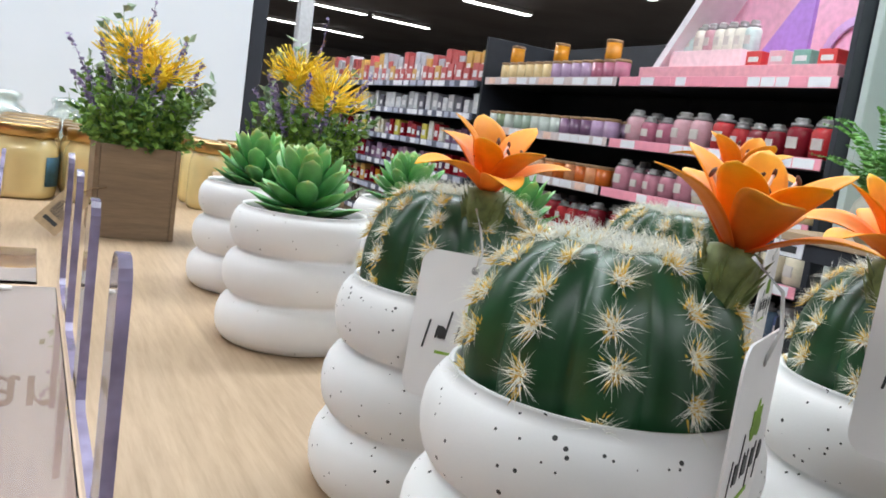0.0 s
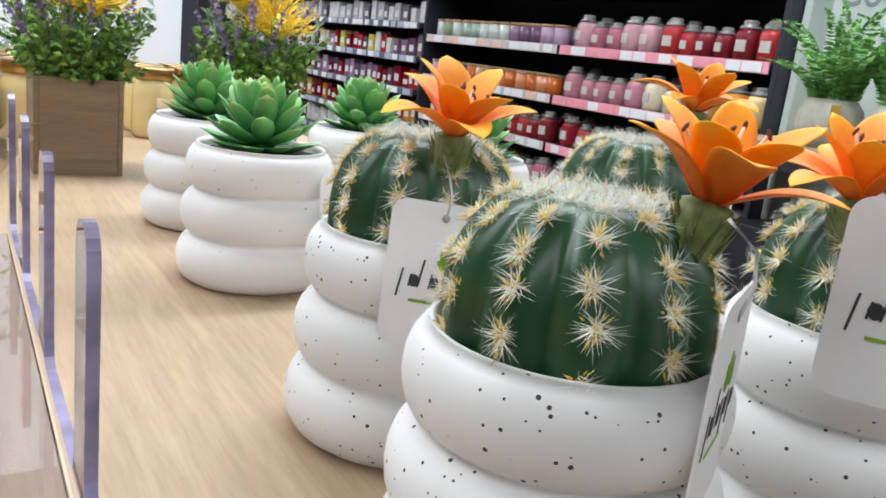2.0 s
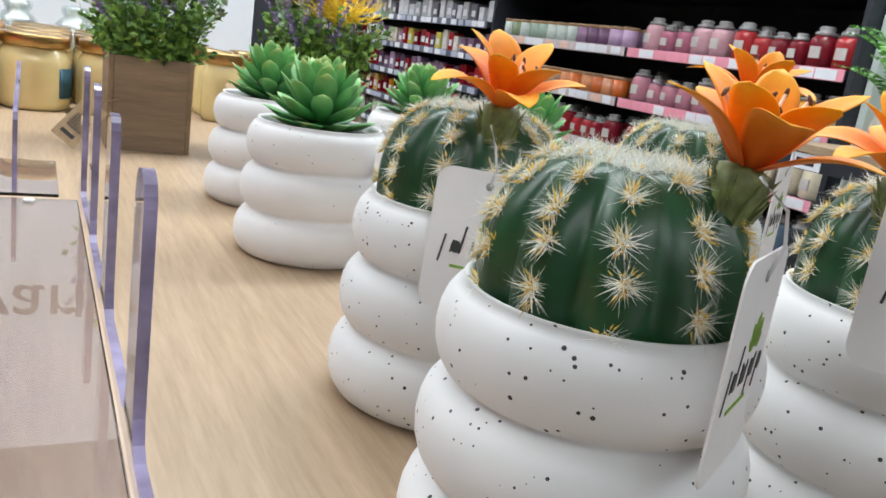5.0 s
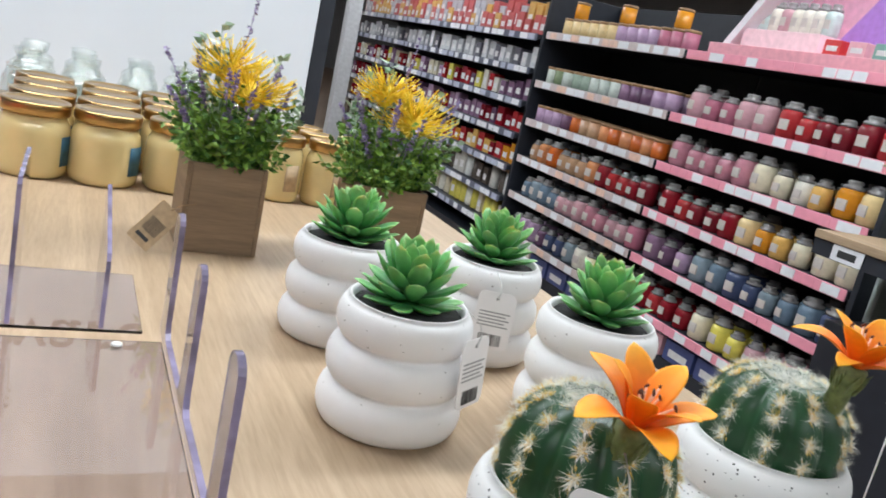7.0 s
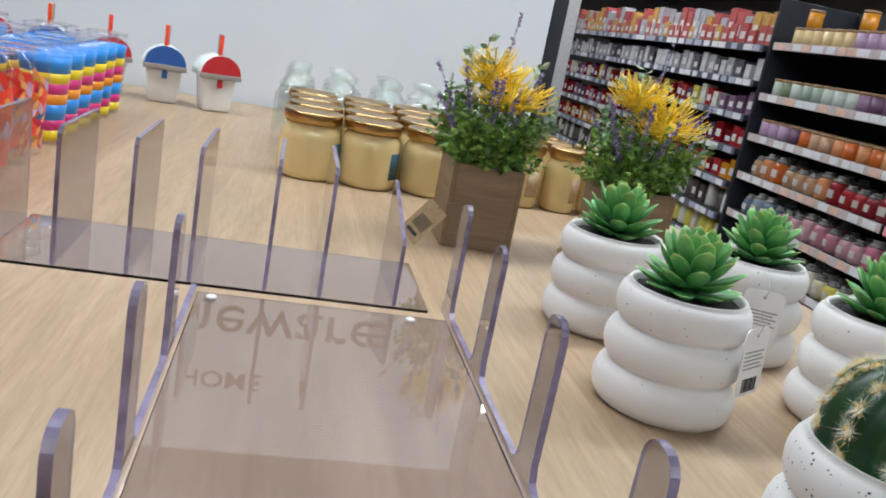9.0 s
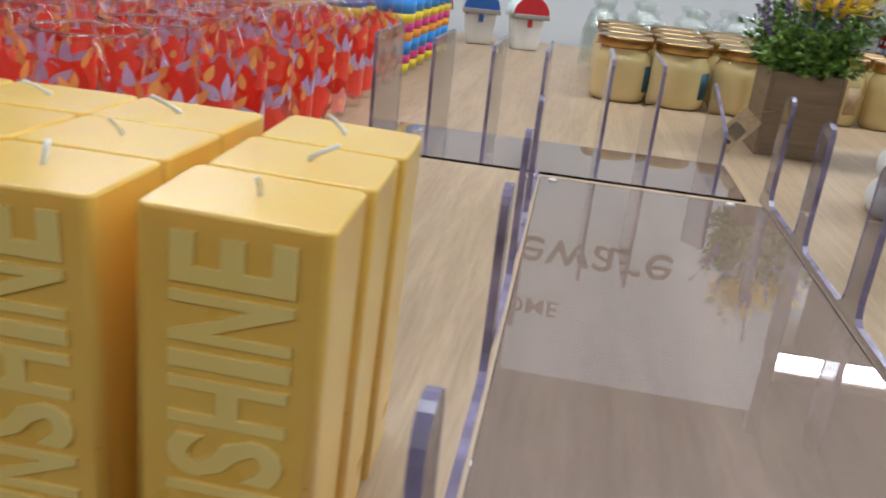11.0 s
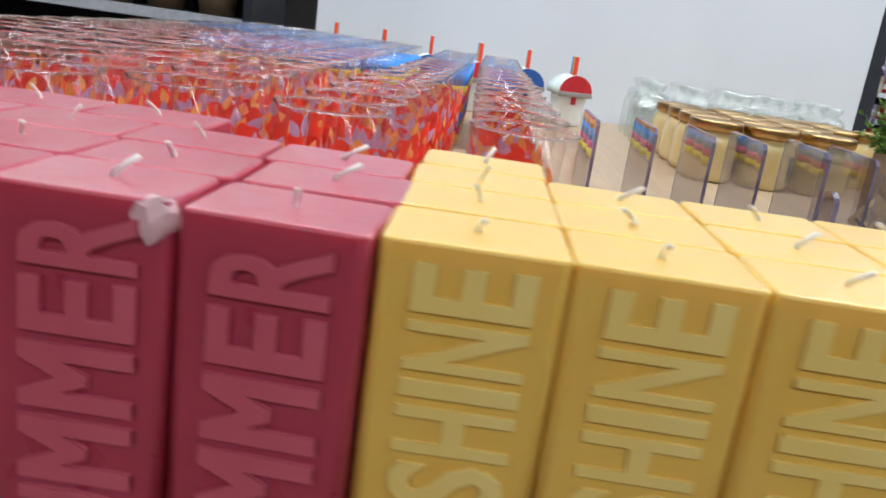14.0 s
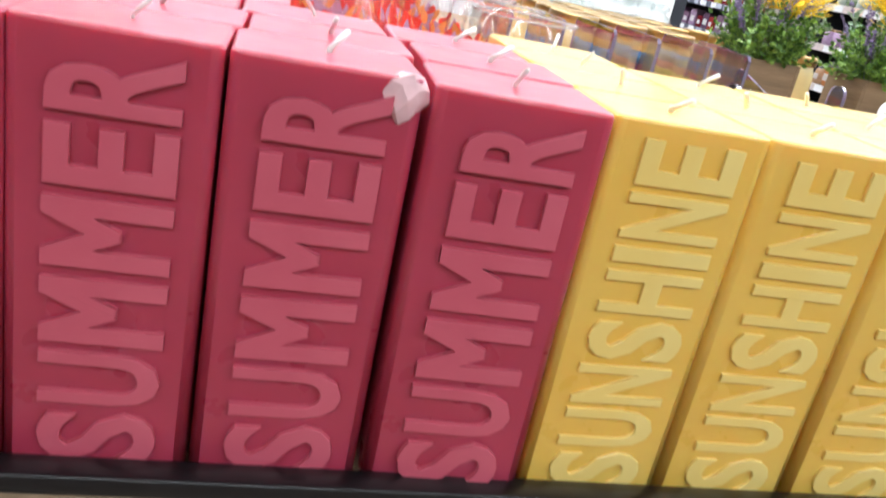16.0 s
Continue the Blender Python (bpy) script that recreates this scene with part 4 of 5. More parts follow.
def motif(bm, outline, cx, cz, turn, ink, layer, r0, r1, h):
    """A flat printed shape laid round the glass: outline in metres about its own middle."""
    ca, sa = math.cos(radians(turn)), math.sin(radians(turn))

    def at(p, k):
        x, z = cx + k * (p[0] * ca - p[1] * sa), cz + k * (p[0] * sa + p[1] * ca)
        z = min(max(z, 0.004), h - 0.034)
        r = r0 + (r1 - r0) * z / h + 0.0003 + 0.00012 * layer
        return bm.verts.new((r * math.cos(x / 0.031), r * math.sin(x / 0.031), z))
    mid, inner, outer = at((0, 0), 0), [at(p, 0.5) for p in outline], [at(p, 1) for p in outline]
    for i in range(len(outline)):
        j = (i + 1) % len(outline)
        bm.faces.new((mid, inner[i], inner[j])).material_index = ink
        bm.faces.new((inner[i], outer[i], outer[j], inner[j])).material_index = ink


def petal_shape(length, width, n=6):
    side = [(width / 2 * math.sin(math.pi * (i / n) ** 0.8), length * i / n) for i in range(n + 1)]
    return side + [(-x, y) for x, y in side[-2:0:-1]]


def flower_motifs(r0, r1, h):
    """Large red blooms with lilac leaves, orange drops and small pink flowers between."""
    rnd = random.Random(8)
    bm = bmesh.new()
    for k in range(4):
        cx, cz = 0.0487 * k, (0.036, 0.074, 0.040, 0.080)[k]
        bloom = [((0.0235 + 0.0036 * math.sin(5 * a + k)) * math.cos(a), (0.0235 + 0.0036 * math.sin(5 * a + k)) * math.sin(a)) for a in (math.tau * i / 30 for i in range(30))]
        motif(bm, bloom, cx, cz, 0, 0, 0, r0, r1, h)
        for i, a in enumerate((-48, -4, 42)):
            motif(bm, petal_shape(0.025, 0.0105), cx + 0.007 * math.sin(radians(-a)), cz + 0.014, a, 1, 1, r0, r1, h)
        cz2 = (0.098, 0.022, 0.100, 0.020)[k]
        small = [((0.0165 + 0.0030 * math.cos(5 * a)) * math.cos(a), (0.0165 + 0.0030 * math.cos(5 * a)) * math.sin(a)) for a in (math.tau * i / 25 for i in range(25))]
        motif(bm, small, cx + 0.003, cz2, 10 * k, 3 if k % 2 else 0, 0, r0, r1, h)
        motif(bm, [(0.0042 * math.cos(a), 0.0042 * math.sin(a)) for a in (math.tau * i / 12 for i in range(12))], cx + 0.003, cz2, 0, 2, 2, r0, r1, h)
        for i in range(6):
            motif(bm, petal_shape(0.017, 0.0075), cx + 0.0245 + 0.007 * (i % 3 - 1), 0.012 + 0.0185 * i, rnd.uniform(-45, 45), 2, 1, r0, r1, h)
        for i in range(1):
            motif(bm, petal_shape(0.020, 0.0085), cx - 0.017, 0.060, rnd.uniform(-50, 50), 1, 1, r0, r1, h)
    return bm


def tumbler(x, y, kind):
    striped = kind == "striped"
    t = empty("tumbler", pose(x, y, Z0), "clear tumbler printed with bright coloured stripes" if striped else "clear tall tumbler printed with red and lilac flowers", "drinking glass", "striped tumblers" if striped else "floral tumblers")
    r0, r1, h = 0.0290, 0.0375, 0.157
    g = part("glass", lathe([(0, 0.0005), (r0, 0.0005), (r0 + 0.001, 0.004), (r1, h - 0.001), (r1 - 0.0009, h), (r1 - 0.002, h - 0.001), (r1 - 0.0021, h - 0.006)], 28), GLASS, t)
    g.visible_shadow = False
    ring = [(r1 - 0.0009 + 0.0011 * math.cos(radians(a)), h + 0.0011 * math.sin(radians(a))) for a in range(0, 360, 60)]
    part("rim", lathe(ring, 28, closed=True), RIM_GLASS, t, "rounded clear rim").visible_shadow = False
    if striped:
        cols = ((0.02, 0.25, 0.72), (0.80, 0.62, 0.02), (0.62, 0.02, 0.20), (0.85, 0.30, 0.02), (0.02, 0.25, 0.72), (0.62, 0.02, 0.20), (0.80, 0.62, 0.02))
        z = h - 0.022
        for i, c in enumerate(cols):
            hh = 0.024 if i in (0, 4) else 0.016
            ra, rb = (r0 + (r1 - r0) * zz / h + 0.0004 for zz in (z, z - hh))
            part("stripe", lathe([(ra, z), (rb, z - hh), (rb + 0.0004, z - hh), (ra + 0.0004, z)], 24, closed=True), plain(c, 0.3), t, "printed colour band")
            z -= hh
    else:
        part("floral_print", flower_motifs(r0, r1, h), PRINT_INKS, t, "red, orange and lilac printed flowers", None, False)
    return t


glass0 = tumbler(0.055, 0.306, "floral")
COLS = (0.055, -0.070, -0.176, -0.256, -0.336, -0.416, -0.496)
COL_Y = (0.306, 0.280, 0.306, 0.272, 0.290, 0.276, 0.300)
for ci, cx in enumerate(COLS):
    for j in range(12):
        if ci or j:
            copy_thing(glass0, pose(cx + (0.0020 * j if ci == 1 else 0) - (0.001 * j if ci == 0 else 0) + rnd.uniform(-0.0012, 0.0012), COL_Y[ci] + 0.0785 * j + rnd.uniform(-0.0012, 0.0012), Z0, 0, 0, rnd.uniform(0, 360)))
stripe0 = tumbler(0.045, 1.270, "striped")
for ci, cx in enumerate(COLS):
    for j in range(6):
        if ci or j:
            copy_thing(stripe0, pose(cx - (0.010 if ci == 0 else 0) + (0.022 if ci == 1 else 0) + rnd.uniform(-0.0012, 0.0012), 1.270 + 0.0785 * j, Z0, 0, 0, rnd.uniform(0, 360)))

# ---- tubs with coloured domes and sticks ----


def lolly_tub(x, y, turn, color, name):
    t = empty("lolly_tub", pose(x, y, Z0, 0, 0, turn), "white frosted tub with a " + name + " domed front and striped sticks", "toy tub", "domed tubs")
    bm = box((-0.040, -0.030, 0.0005), (0.040, 0.030, 0.082), 0.006)
    for v in bm.verts:
        k = 0.80 + 0.20 * v.co.z / 0.082
        v.co.x, v.co.y = v.co.x * k, v.co.y * k
    part("tub", bm, FROST, t)
    half = [(0.049 * math.cos(radians(a)), 0.083 + 0.049 * math.sin(radians(a))) for a in range(0, 181, 15)]
    part("dome", plate(half, 0.070, "y"), [FROST, plain((0.72, 0.80, 0.80))], t, "white arched cover", pose(0, -0.033, 0))
    face = [(0.046 * math.cos(radians(a)), 0.090 + 0.042 * math.sin(radians(a))) for a in range(0, 181, 15)]
    dp = part("dome_front", plate(face, 0.004, "y"), [plain(color)] * 2, t, name + " front", pose(0, -0.038, 0), False)
    part("grey_band", box((-0.048, -0.040, 0.078), (0.048, -0.0335, 0.0895), 0.001), plain((0.30, 0.27, 0.26)), t, "grey band")
    part("latch", box((-0.006, -0.036, 0.058), (0.006, -0.031, 0.077), 0.001), plain(color), t)
    for i, c in enumerate(((0.80, 0.06, 0.02), (0.85, 0.45, 0.01), (0.02, 0.14, 0.55))):
        part("stick", box((-0.005 + 0.002 * i, -0.022 + 0.0115 * i, 0.122), (0.003 + 0.002 * i, -0.0115 + 0.0115 * i, 0.178), 0.001), plain(c), t, "coloured stick")
    return t


BLUE, RED = (0.02, 0.10, 0.36), (0.52, 0.02, 0.03)
for k, (tx, ty) in enumerate(((0.236, 1.928), (0.116, 1.938), (-0.012, 1.945), (-0.14, 1.95), (-0.268, 1.955), (-0.395, 1.955))):
    lolly_tub(tx, ty, 12 if k % 2 else 22, BLUE if k % 2 else RED, "blue" if k % 2 else "red")

# ---- shop shelving with scented candles ----
SX = 2.755
LEVELS = (0.26, 0.47, 0.672, 0.875, 1.083, 1.340)


def jar_thing(color, r, h, lidkind):
    t = empty("scented_candle", pose(0, 0, 0), "coloured scented candle in a glass jar on a shop shelf", "candle", "candles on the shop shelves")
    body = lathe([(0, 0), (0.86 * r, 0), (r, 0.05 * h), (r, 0.64 * h), (0.92 * r, 0.72 * h), (0.74 * r, 0.77 * h), (0, 0.77 * h)] if lidkind == "glass" else [(0, 0), (0.9 * r, 0), (r, 0.05 * h), (r, 0.84 * h), (0, 0.84 * h)], 14)
    part("jar", body, plain(color, 0.2), t)
    if lidkind == "glass":
        part("lid", lathe([(0, 0.772 * h), (0.80 * r, 0.772 * h), (0.82 * r, 0.85 * h), (0.5 * r, 0.88 * h), (0.62 * r, 0.94 * h), (0.5 * r, h), (0, h)], 12), CLEAR_LID, t, "domed clear glass lid")
        part("label", box((-1.02 * r, -0.42 * r, 0.22 * h), (-0.86 * r, 0.42 * r, 0.50 * h)), plain((0.55, 0.50, 0.47)), t, "pale paper label", None, False)
    else:
        part("lid", lathe([(0, 0.842 * h), (1.02 * r, 0.842 * h), (1.02 * r, 0.98 * h), (0.9 * r, h), (0, h)], 12), CORK, t, "wooden lid")
    return t


REDS = [(0.26, 0.010, 0.02), (0.20, 0.012, 0.022), (0.42, 0.03, 0.035)]
PINKS = [(0.52, 0.22, 0.28), (0.58, 0.33, 0.37), (0.46, 0.15, 0.22)]
AMBERS = [(0.66, 0.26, 0.02), (0.72, 0.42, 0.12), (0.74, 0.55, 0.28)]
ORANGES = [(0.55, 0.12, 0.02), (0.60, 0.24, 0.10), (0.50, 0.30, 0.18)]
GREENS = [(0.30, 0.38, 0.31), (0.20, 0.26, 0.15), (0.50, 0.55, 0.50)]
BLUES = [(0.14, 0.20, 0.27), (0.22, 0.28, 0.33), (0.06, 0.08, 0.16)]
MAUVES = [(0.26, 0.15, 0.24), (0.42, 0.28, 0.42), (0.14, 0.07, 0.13)]
CREAMS = [(0.74, 0.66, 0.50), (0.76, 0.72, 0.64), (0.72, 0.62, 0.12)]
MASTERS = {}


def shelf_jar(color, r, h, lid, m):
    key = (color, r, h, lid)
    if key not in MASTERS:
        MASTERS[key] = jar_thing(color, r, h, lid)
        MASTERS[key].matrix_basis = m
        return MASTERS[key]
    return copy_thing(MASTERS[key], m)


def shelf_unit(x, y0, y1, levels, side, depth, label, tickets, strips=True):
    """A dark gondola bay along y; its shelves reach from the back at x to side * depth."""
    t = empty("shelf_unit", pose(0, 0, 0), label, "shop shelving", "gondola bays")
    xb = x + depth
    part("back_panel", box((xb, y0, 0.0), (xb + 0.03, y1, 1.56)), DARK, t, smooth=False)
    part("plinth", box((x + 0.02, y0, 0.0), (xb, y1, 0.12)), DARK, t, smooth=False)
    for z in levels:
        sh = part("shelf", box((x, y0 + 0.004, z - 0.028), (xb, y1 - 0.004, z), 0.002, 1), DARK, t, smooth=False)
        st = part("ticket_strip", box((x - 0.006, y0 + 0.006, z - 0.036), (x - 0.001, y1 - 0.006, z + 0.002), 0.0008, 1), tickets[0], sh, "price ticket strip", smooth=False)
    return t


def tickets_on(unit, x, y0, y1, levels, mats, rnd):
    """Single tickets on the strips of one bay."""
    shelves = [c for c in unit.children if c.name.startswith("shelf")]
    for sh, z in zip(shelves, levels):
        y = y0 + 0.03
        while y < y1 - 0.10:
            w = rnd.uniform(0.05, 0.09)
            part("ticket", box((x - 0.0085, y, z - 0.033), (x - 0.0065, y + w, z - 0.001)), rnd.choice(mats), sh, "", None, False)
            y += w + rnd.choice((0.006, 0.03, 0.07))


bays = ((1.625, 2.690, (TICKET_PINK, TICKET), (TICKET, TICKET, TICKET_PINK)), (2.700, 3.840, (plain((0.62, 0.52, 0.52)), TICKET), (TICKET, TICKET, plain((0.80, 0.55, 0.45)))))
for y0, y1, base, mats in bays:
    u = shelf_unit(SX, y0, y1, LEVELS, 1, 0.42, "dark shop shelving bay full of scented candles", base)
    tickets_on(u, SX, y0, y1, LEVELS, mats, rnd)
far_levels = (0.25, 0.42, 0.60, 0.78, 0.96, 1.14, 1.32)
far_unit = shelf_unit(SX - 0.03, 3.870, 7.200, far_levels, 1, 0.42, "dark shop shelving bay with boxes and small candles", (plain((0.10, 0.11, 0.16)), TICKET))
tickets_on(far_unit, SX - 0.03, 3.870, 7.200, far_levels, (TICKET, plain((0.45, 0.47, 0.58))), rnd)
for yy, top in ((1.590, 1.98), (3.846, 1.56)):
    obj("shelf_post", mesh_of(box((SX - 0.012, yy, 0.0), (SX + 0.46, yy + 0.022, top), 0.003), "shelf_post", DARK, False), label="dark navy metal shelf end panel", category="shelf post")

PLAN = {  # level: colour runs of the first and the second bay
    0: ((PINKS, CREAMS, REDS), (CREAMS, BLUES, MAUVES)),
    1: ((BLUES, BLUES, MAUVES), (PINKS, PINKS, BLUES)),
    2: ((CREAMS, AMBERS, REDS, REDS), (REDS, ORANGES, ORANGES)),
    3: ((AMBERS, CREAMS, PINKS, PINKS), (ORANGES, ORANGES, MAUVES)),
    4: ((REDS, REDS, PINKS, PINKS), (MAUVES, GREENS, GREENS)),
}
for lv, runs2 in PLAN.items():
    z = LEVELS[lv]
    for bay, runs in enumerate(runs2):
        y0, y1 = bays[bay][0] + 0.05, bays[bay][1] - 0.05
        y = y0
        wooden = bay == 1 and lv >= 3
        while y < y1:
            run = runs[min(len(runs) - 1, int((y - y0) / (y1 - y0) * len(runs)))]
            col = run[min(2, int(rnd.random() * 3))] if rnd.random() < 0.4 else run[int(y * 7) % 3]
            size = (0.036, 0.085, "wood") if wooden else ((0.044, 0.130, "glass") if int(y * 4.3) % 2 else (0.036, 0.105, "glass"))
            for deep in range(2):
                shelf_jar(col, *size, pose(SX + 0.05 + 0.10 * deep, y + rnd.uniform(-0.003, 0.003), z + 0.0005, 0, 0, rnd.uniform(-12, 12)))
            y += 2 * size[0] + rnd.choice((0.006, 0.010, 0.022))
for y in np.arange(2.76, 3.80, 0.080):
    shelf_jar(AMBERS[2] if y > 3.3 else (PINKS[2] if y < 3.0 else MAUVES[1]), 0.036, 0.085, "wood", pose(SX + 0.06, float(y), LEVELS[5] + 0.0005))
    if int(y * 10) % 4 == 0:
        shelf_jar(AMBERS[0], 0.036, 0.085, "wood", pose(SX + 0.06, float(y), LEVELS[5] + 0.0865))


def carton(x, y, z, w, d, h, color):
    t = tagged(obj("carton", mesh_of(box((-d / 2, -w / 2, 0.0005), (d / 2, w / 2, h), 0.0015, 1), "carton", plain(color), False), None, pose(x, y, z)), "small coloured product box on a shop shelf", "box", "boxes on the shop shelves")
    part("front_print", box((-d / 2 - 0.0012, -w * 0.32, h * 0.25), (-d / 2 - 0.0004, w * 0.32, h * 0.6)), plain((0.72, 0.70, 0.70)), t, "pale printed label", None, False)
    return t


FAR_COLORS = {0: CREAMS, 1: [(0.7, 0.7, 0.68), (0.62, 0.6, 0.55), (0.1, 0.08, 0.07)], 2: REDS + AMBERS, 3: REDS + MAUVES, 4: REDS + CREAMS + MAUVES, 5: [(0.6, 0.6, 0.62), (0.42, 0.42, 0.44), (0.12, 0.11, 0.14)], 6: [(0.5, 0.1, 0.1), (0.6, 0.35, 0.1), (0.45, 0.45, 0.5)]}
for lv, z in enumerate(far_levels):
    y = 3.93
    while y < 7.1:
        c = rnd.choice(FAR_COLORS[lv])
        w = rnd.uniform(0.05, 0.085)
        if lv in (0, 1):
            shelf_jar(c, 0.034, 0.15, "wood", pose(SX + 0.05, y, z + 0.0005)) if rnd.random() < 0.6 else carton(SX + 0.06, y, z, w, 0.07, rnd.uniform(0.09, 0.13), c)
        else:
            carton(SX + 0.05, y, z, w, 0.07, rnd.uniform(0.075, 0.12), c)
        y += w + rnd.choice((0.008, 0.02, 0.035))
y = 3.93
while y < 7.1:
    carton(SX + 0.07, y, far_levels[6], 0.07, 0.09, rnd.uniform(0.14, 0.2), rnd.choice(FAR_COLORS[6]))
    y += 0.09

# gift boxes on the lowest shelves
for y in np.arange(1.70, 3.75, 0.19):
    carton(SX + 0.08, float(y), 0.1215, 0.17, 0.12, 0.085, rnd.choice([(0.70, 0.22, 0.30), (0.06, 0.08, 0.22), (0.55, 0.30, 0.34), (0.70, 0.60, 0.58)]))

# promotional display on the top shelf of the pink bay
promo = empty("promotional_display", pose(0, 0, 0), "pink and purple cardboard promotional display with bottles", "display stand")
zt = LEVELS[5]
part("tray", box((SX + 0.02, 1.66, zt + 0.0005), (SX + 0.36, 2.60, zt + 0.045), 0.002), plain((0.80, 0.36, 0.42)), promo, "pink card tray", None, False)
part("back_card", box((SX + 0.30, 1.66, zt + 0.046), (SX + 0.32, 2.60, zt + 0.50), 0.002), plain((0.80, 0.42, 0.55)), promo, "pink card back", None, False)
part("purple_card", plate([(1.86, zt + 0.046), (2.10, zt + 0.046), (1.86, zt + 0.36)], 0.016, "x"), [plain((0.42, 0.20, 0.62))] * 2, promo, "purple card wedge", pose(SX + 0.10, 0, 0), False)
part("white_fin", plate([(2.60, zt + 0.046), (2.56, zt + 0.046), (2.30, zt + 0.40), (2.34, zt + 0.40)], 0.20, "x"), [TICKET, TICKET], promo, "white sloping card edge", pose(SX + 0.08, 0, 0), False)
arch = arc(1.80, zt + 0.10, 0.16, 0, 180, 12) + arc(1.80, zt + 0.10, 0.13, 180, 0, 12)
part("arch", plate(arch, 0.010, "x"), [plain((0.66, 0.42, 0.70))] * 2, promo, "lilac arch", pose(SX + 0.285, 0, 0), False)
part("step", box((SX + 0.10, 2.14, zt + 0.046), (SX + 0.28, 2.52, zt + 0.12), 0.002), plain((0.84, 0.62, 0.66)), promo, "", None, False)
for i in range(7):
    shelf_jar(rnd.choice([PINKS[1], (0.55, 0.66, 0.64), CREAMS[1]]), 0.030, 0.115, "glass", pose(SX + 0.17, 2.17 + 0.052 * i, zt + 0.1205))
for i in range(4):
    carton(SX + 0.06, 1.72 + 0.10 * i, zt + 0.0455, 0.07, 0.05, 0.05, ((0.65, 0.05, 0.05), (0.2, 0.4, 0.34), (0.75, 0.4, 0.45), (0.65, 0.05, 0.05))[i])

# ---- grey-green fixture with ferns ----
fixture = empty("fern_fixture", pose(0, 0, 0), "grey-green display fixture with an oak shelf", "display fixture")
part("back_panel", box((2.90, -0.60, 0.0), (2.94, 1.585, 2.1), 0.003), GREY_WALL, fixture, "", None, False)
part("return_panel", box((2.80, 1.560, 0.0), (2.899, 1.586, 2.1), 0.003), GREY_WALL, fixture, "", None, False)
part("oak_shelf", box((2.44, -0.60, 0.842), (2.899, 1.558, 0.866), 0.002), OAK, fixture, "oak shelf", None, False)
part("shelf_rail", box((2.448, -0.60, 0.795), (2.456, 1.558, 0.8415), 0.001), DARK, fixture, "", None, False)
for yy in (1.44, 1.10, 0.8):
    tk = part("price_ticket", box((2.4445, yy - 0.05, 0.797), (2.4475, yy + 0.05, 0.84)), TICKET, fixture, "white price ticket", None, False)
    part("print_bar", box((2.4435, yy - 0.03, 0.808), (2.4443, yy + 0.03, 0.828)), INK, tk, "", None, False)
part("lower_cabinet", box((2.60, -0.60, 0.0), (2.899, 1.558, 0.60), 0.003), DARK, fixture, "", None, False)
part("lettering", lettering("Cook and", 0.46, 0.105, 0.002), plain((0.20, 0.23, 0.24)), fixture, "grey serif lettering", upright(2.899, 1.315, 1.325, 180), False)


def fern_pot(x, y, seed):
    rnd = random.Random(seed)
    t = empty("potted_fern", pose(x, y, 0.8665, 0, 0, 40 * seed), "green fern in a round grey stoneware pot", "potted fern", "potted ferns")
    part("pot", lathe([(0, 0.0), (0.055, 0.0), (0.082, 0.03), (0.088, 0.065), (0.078, 0.105), (0.060, 0.128), (0.054, 0.126), (0.070, 0.100), (0, 0.09)], 28), STONEWARE, t)
    part("hang_label", box((-0.09, -0.012, 0.06), (-0.0885, 0.012, 0.115)), plain((0.55, 0.32, 0.05)), t, "ochre label", None, False)
    for i in range(26):
        a, l, rise = rnd.uniform(0, 6.283), rnd.uniform(0.16, 0.30), rnd.uniform(0.14, 0.36)
        bm = bmesh.new()
        pts = [Vector((0.02 * math.cos(a), 0.02 * math.sin(a), 0.10)) + Vector((math.cos(a) * l * f * (0.35 + 0.5 * f), math.sin(a) * l * f * (0.35 + 0.5 * f), rise * (1.5 * f - 0.75 * f * f))) for f in (0, 0.2, 0.4, 0.6, 0.8, 1.0)]
        tube(pts, 0.0016, 0.0006, 3, bm)
        for k in range(26):
            f = 0.12 + 0.88 * k / 26
            q = f * 5
            p = pts[int(q)].lerp(pts[min(5, int(q) + 1)], q - int(q))
            for s in (1, -1):
                d = (Vector((-math.sin(a), math.cos(a), 0)) * s + Vector((math.cos(a), math.sin(a), 0.1)) * 0.7).normalized()
                small_leaf(bm, p, d, 0.050 * (1.05 - f), 0.0065, rnd)
        part("frond", bm, FERN, t, "", None, False)
    return t


fern_pot(2.57, 1.265, 1)
fern_pot(2.58, 1.075, 2)
fern_pot(2.60, 0.86, 3)

# ---- dark shelving across the aisle, seen past the panel ----


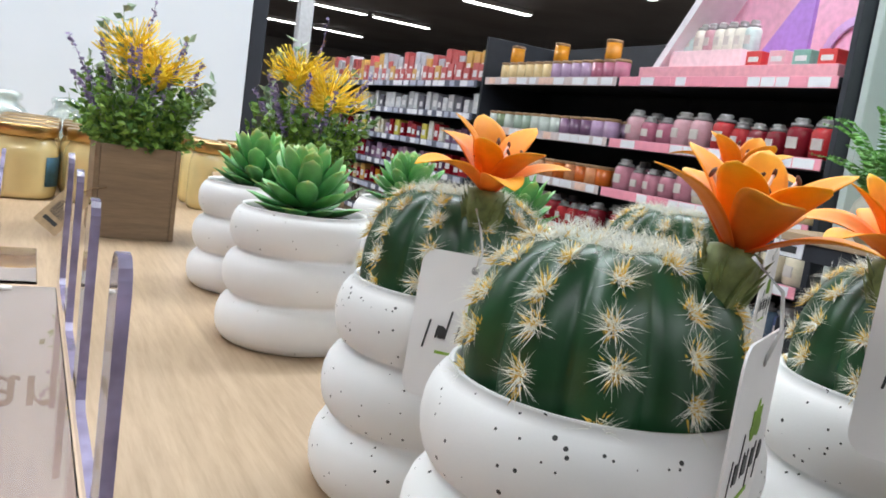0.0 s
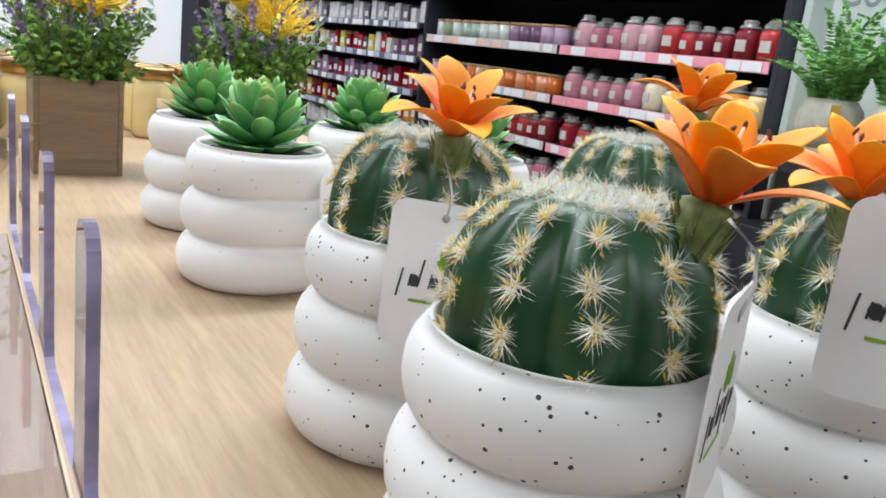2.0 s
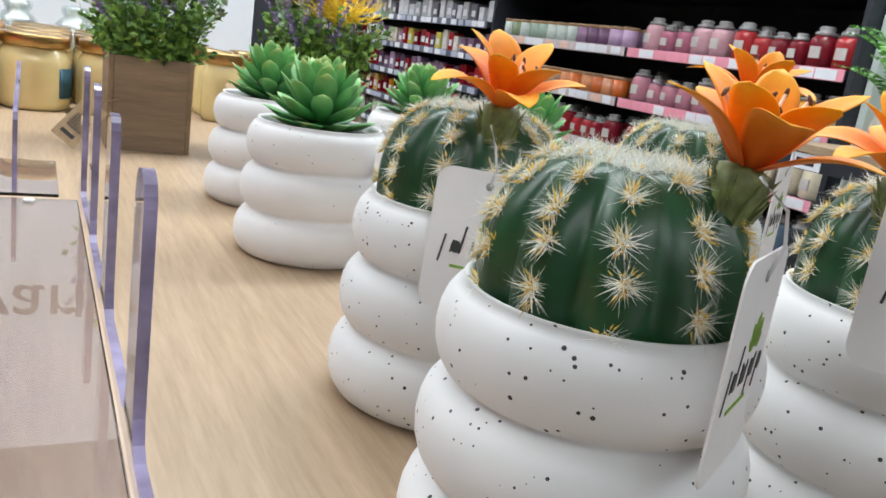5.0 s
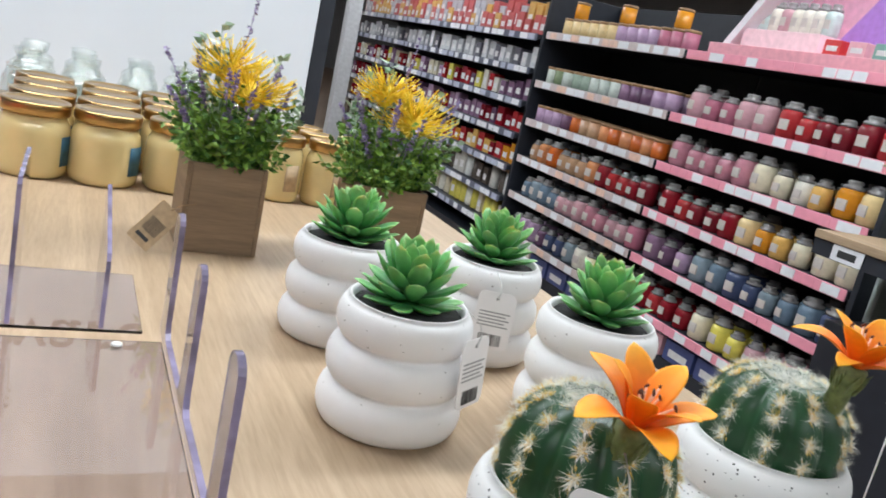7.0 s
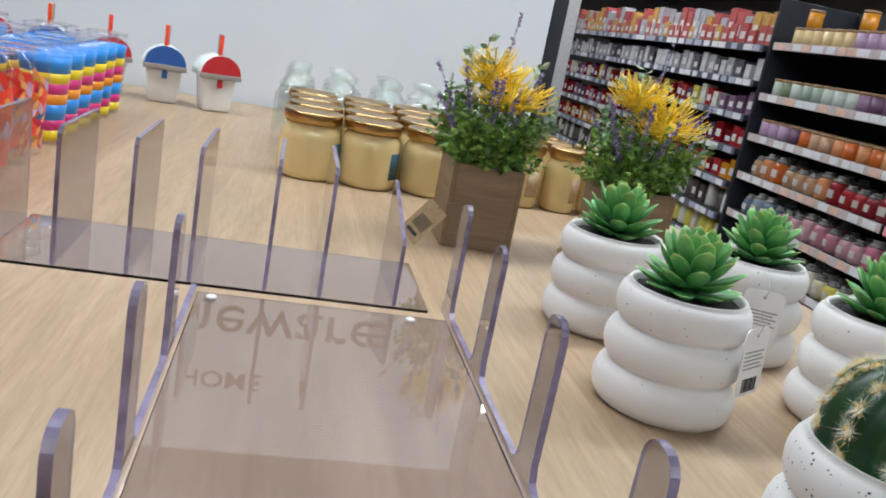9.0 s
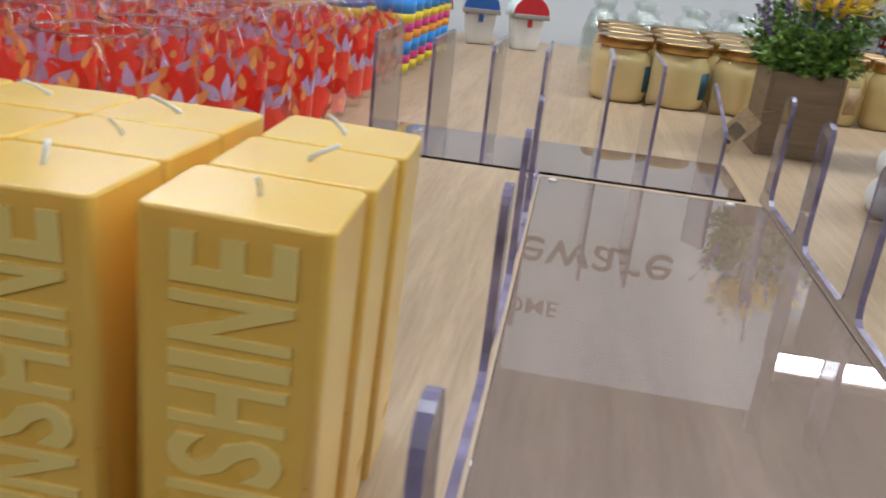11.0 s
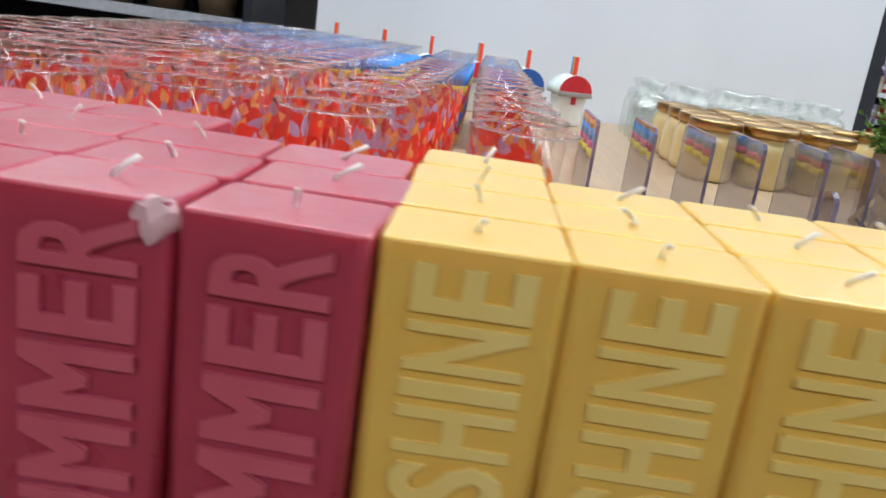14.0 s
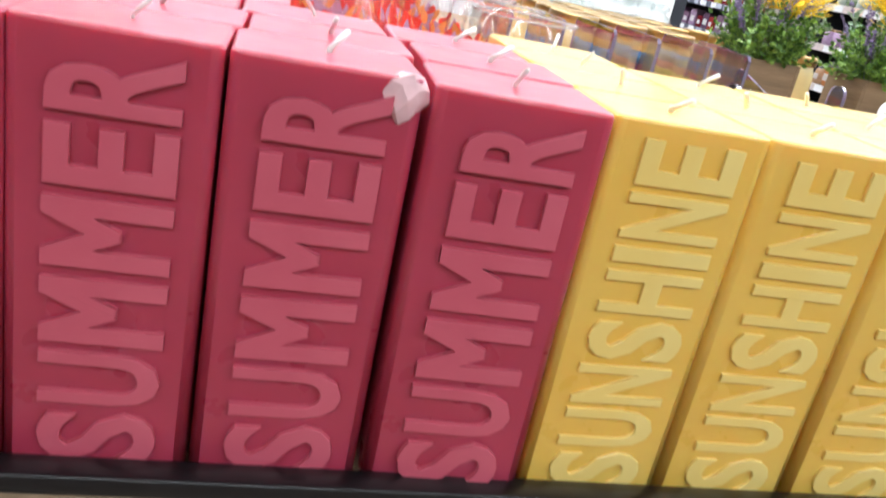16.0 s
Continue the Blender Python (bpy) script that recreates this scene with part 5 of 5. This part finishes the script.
def dark_bay(x0, x1, y, levels, name_label, top=1.9):
    t = empty("shelf_unit", pose(0, 0, 0), name_label, "shop shelving", "dark gondola bays")
    part("back_panel", box((x0, y + 0.40, 0), (x1, y + 0.43, top)), DARK, t, "", None, False)
    part("side_panel", box((x0, y, 0), (x0 + 0.03, y + 0.399, top)), DARK, t, "", None, False)
    part("side_panel", box((x1 - 0.03, y, 0), (x1, y + 0.399, top)), DARK, t, "", None, False)
    for z in levels:
        sh = part("shelf", box((x0 + 0.031, y + 0.01, z - 0.03), (x1 - 0.031, y + 0.399, z), 0.002, 1), DARK, t, "", None, False)
        part("ticket_strip", box((x0 + 0.035, y + 0.003, z - 0.034), (x1 - 0.035, y + 0.009, z + 0.002)), plain((0.42, 0.43, 0.47)), sh, "grey ticket strip", None, False)
    return t


west = dark_bay(-2.6, -0.80, 2.55, (0.30, 0.62, 0.93, 1.25), "dark shop shelving with brown baskets")
for lv in (0.62, 0.93):
    for i in range(9):
        c = rnd.choice([(0.22, 0.13, 0.07), (0.16, 0.15, 0.13), (0.30, 0.20, 0.11)])
        b = obj("storage_basket", mesh_of(lathe([(0, 0), (0.06, 0), (0.075, 0.10), (0.08, 0.145), (0.074, 0.147), (0.068, 0.10), (0, 0.02)], 14), "storage_basket", plain(c)), None, pose(-2.45 + 0.185 * i, 2.70, lv + 0.0005), "small dark storage basket on a shop shelf", "basket", "baskets on the dark shelving")
west2 = dark_bay(-0.76, -0.30, 3.4, (0.30, 0.58, 0.80, 1.02, 1.25), "narrow dark shop shelving with small boxes")
for lv in (0.80, 1.02):
    for i in range(5):
        ob = carton(-0.68 + 0.075 * i, 3.46, lv, 0.07, 0.05, 0.09, rnd.choice([(0.3, 0.3, 0.32), (0.5, 0.48, 0.46)]))
        ob.matrix_basis = pose(-0.68 + 0.075 * i, 3.46, lv, 0, 0, 90)
obj("panel_post", mesh_of(box((1.087, 2.19, 0.0), (1.13, 2.23, 1.95), 0.003), "panel_post", DARK, False), label="dark upright post beside the sign panel", category="post")
obj("shop_column", mesh_of(box((2.23, 5.75, 0.0), (2.33, 5.85, CEIL), 0.006), "shop_column", plain((0.42, 0.42, 0.43)), False), label="plain grey square shop column", category="column")
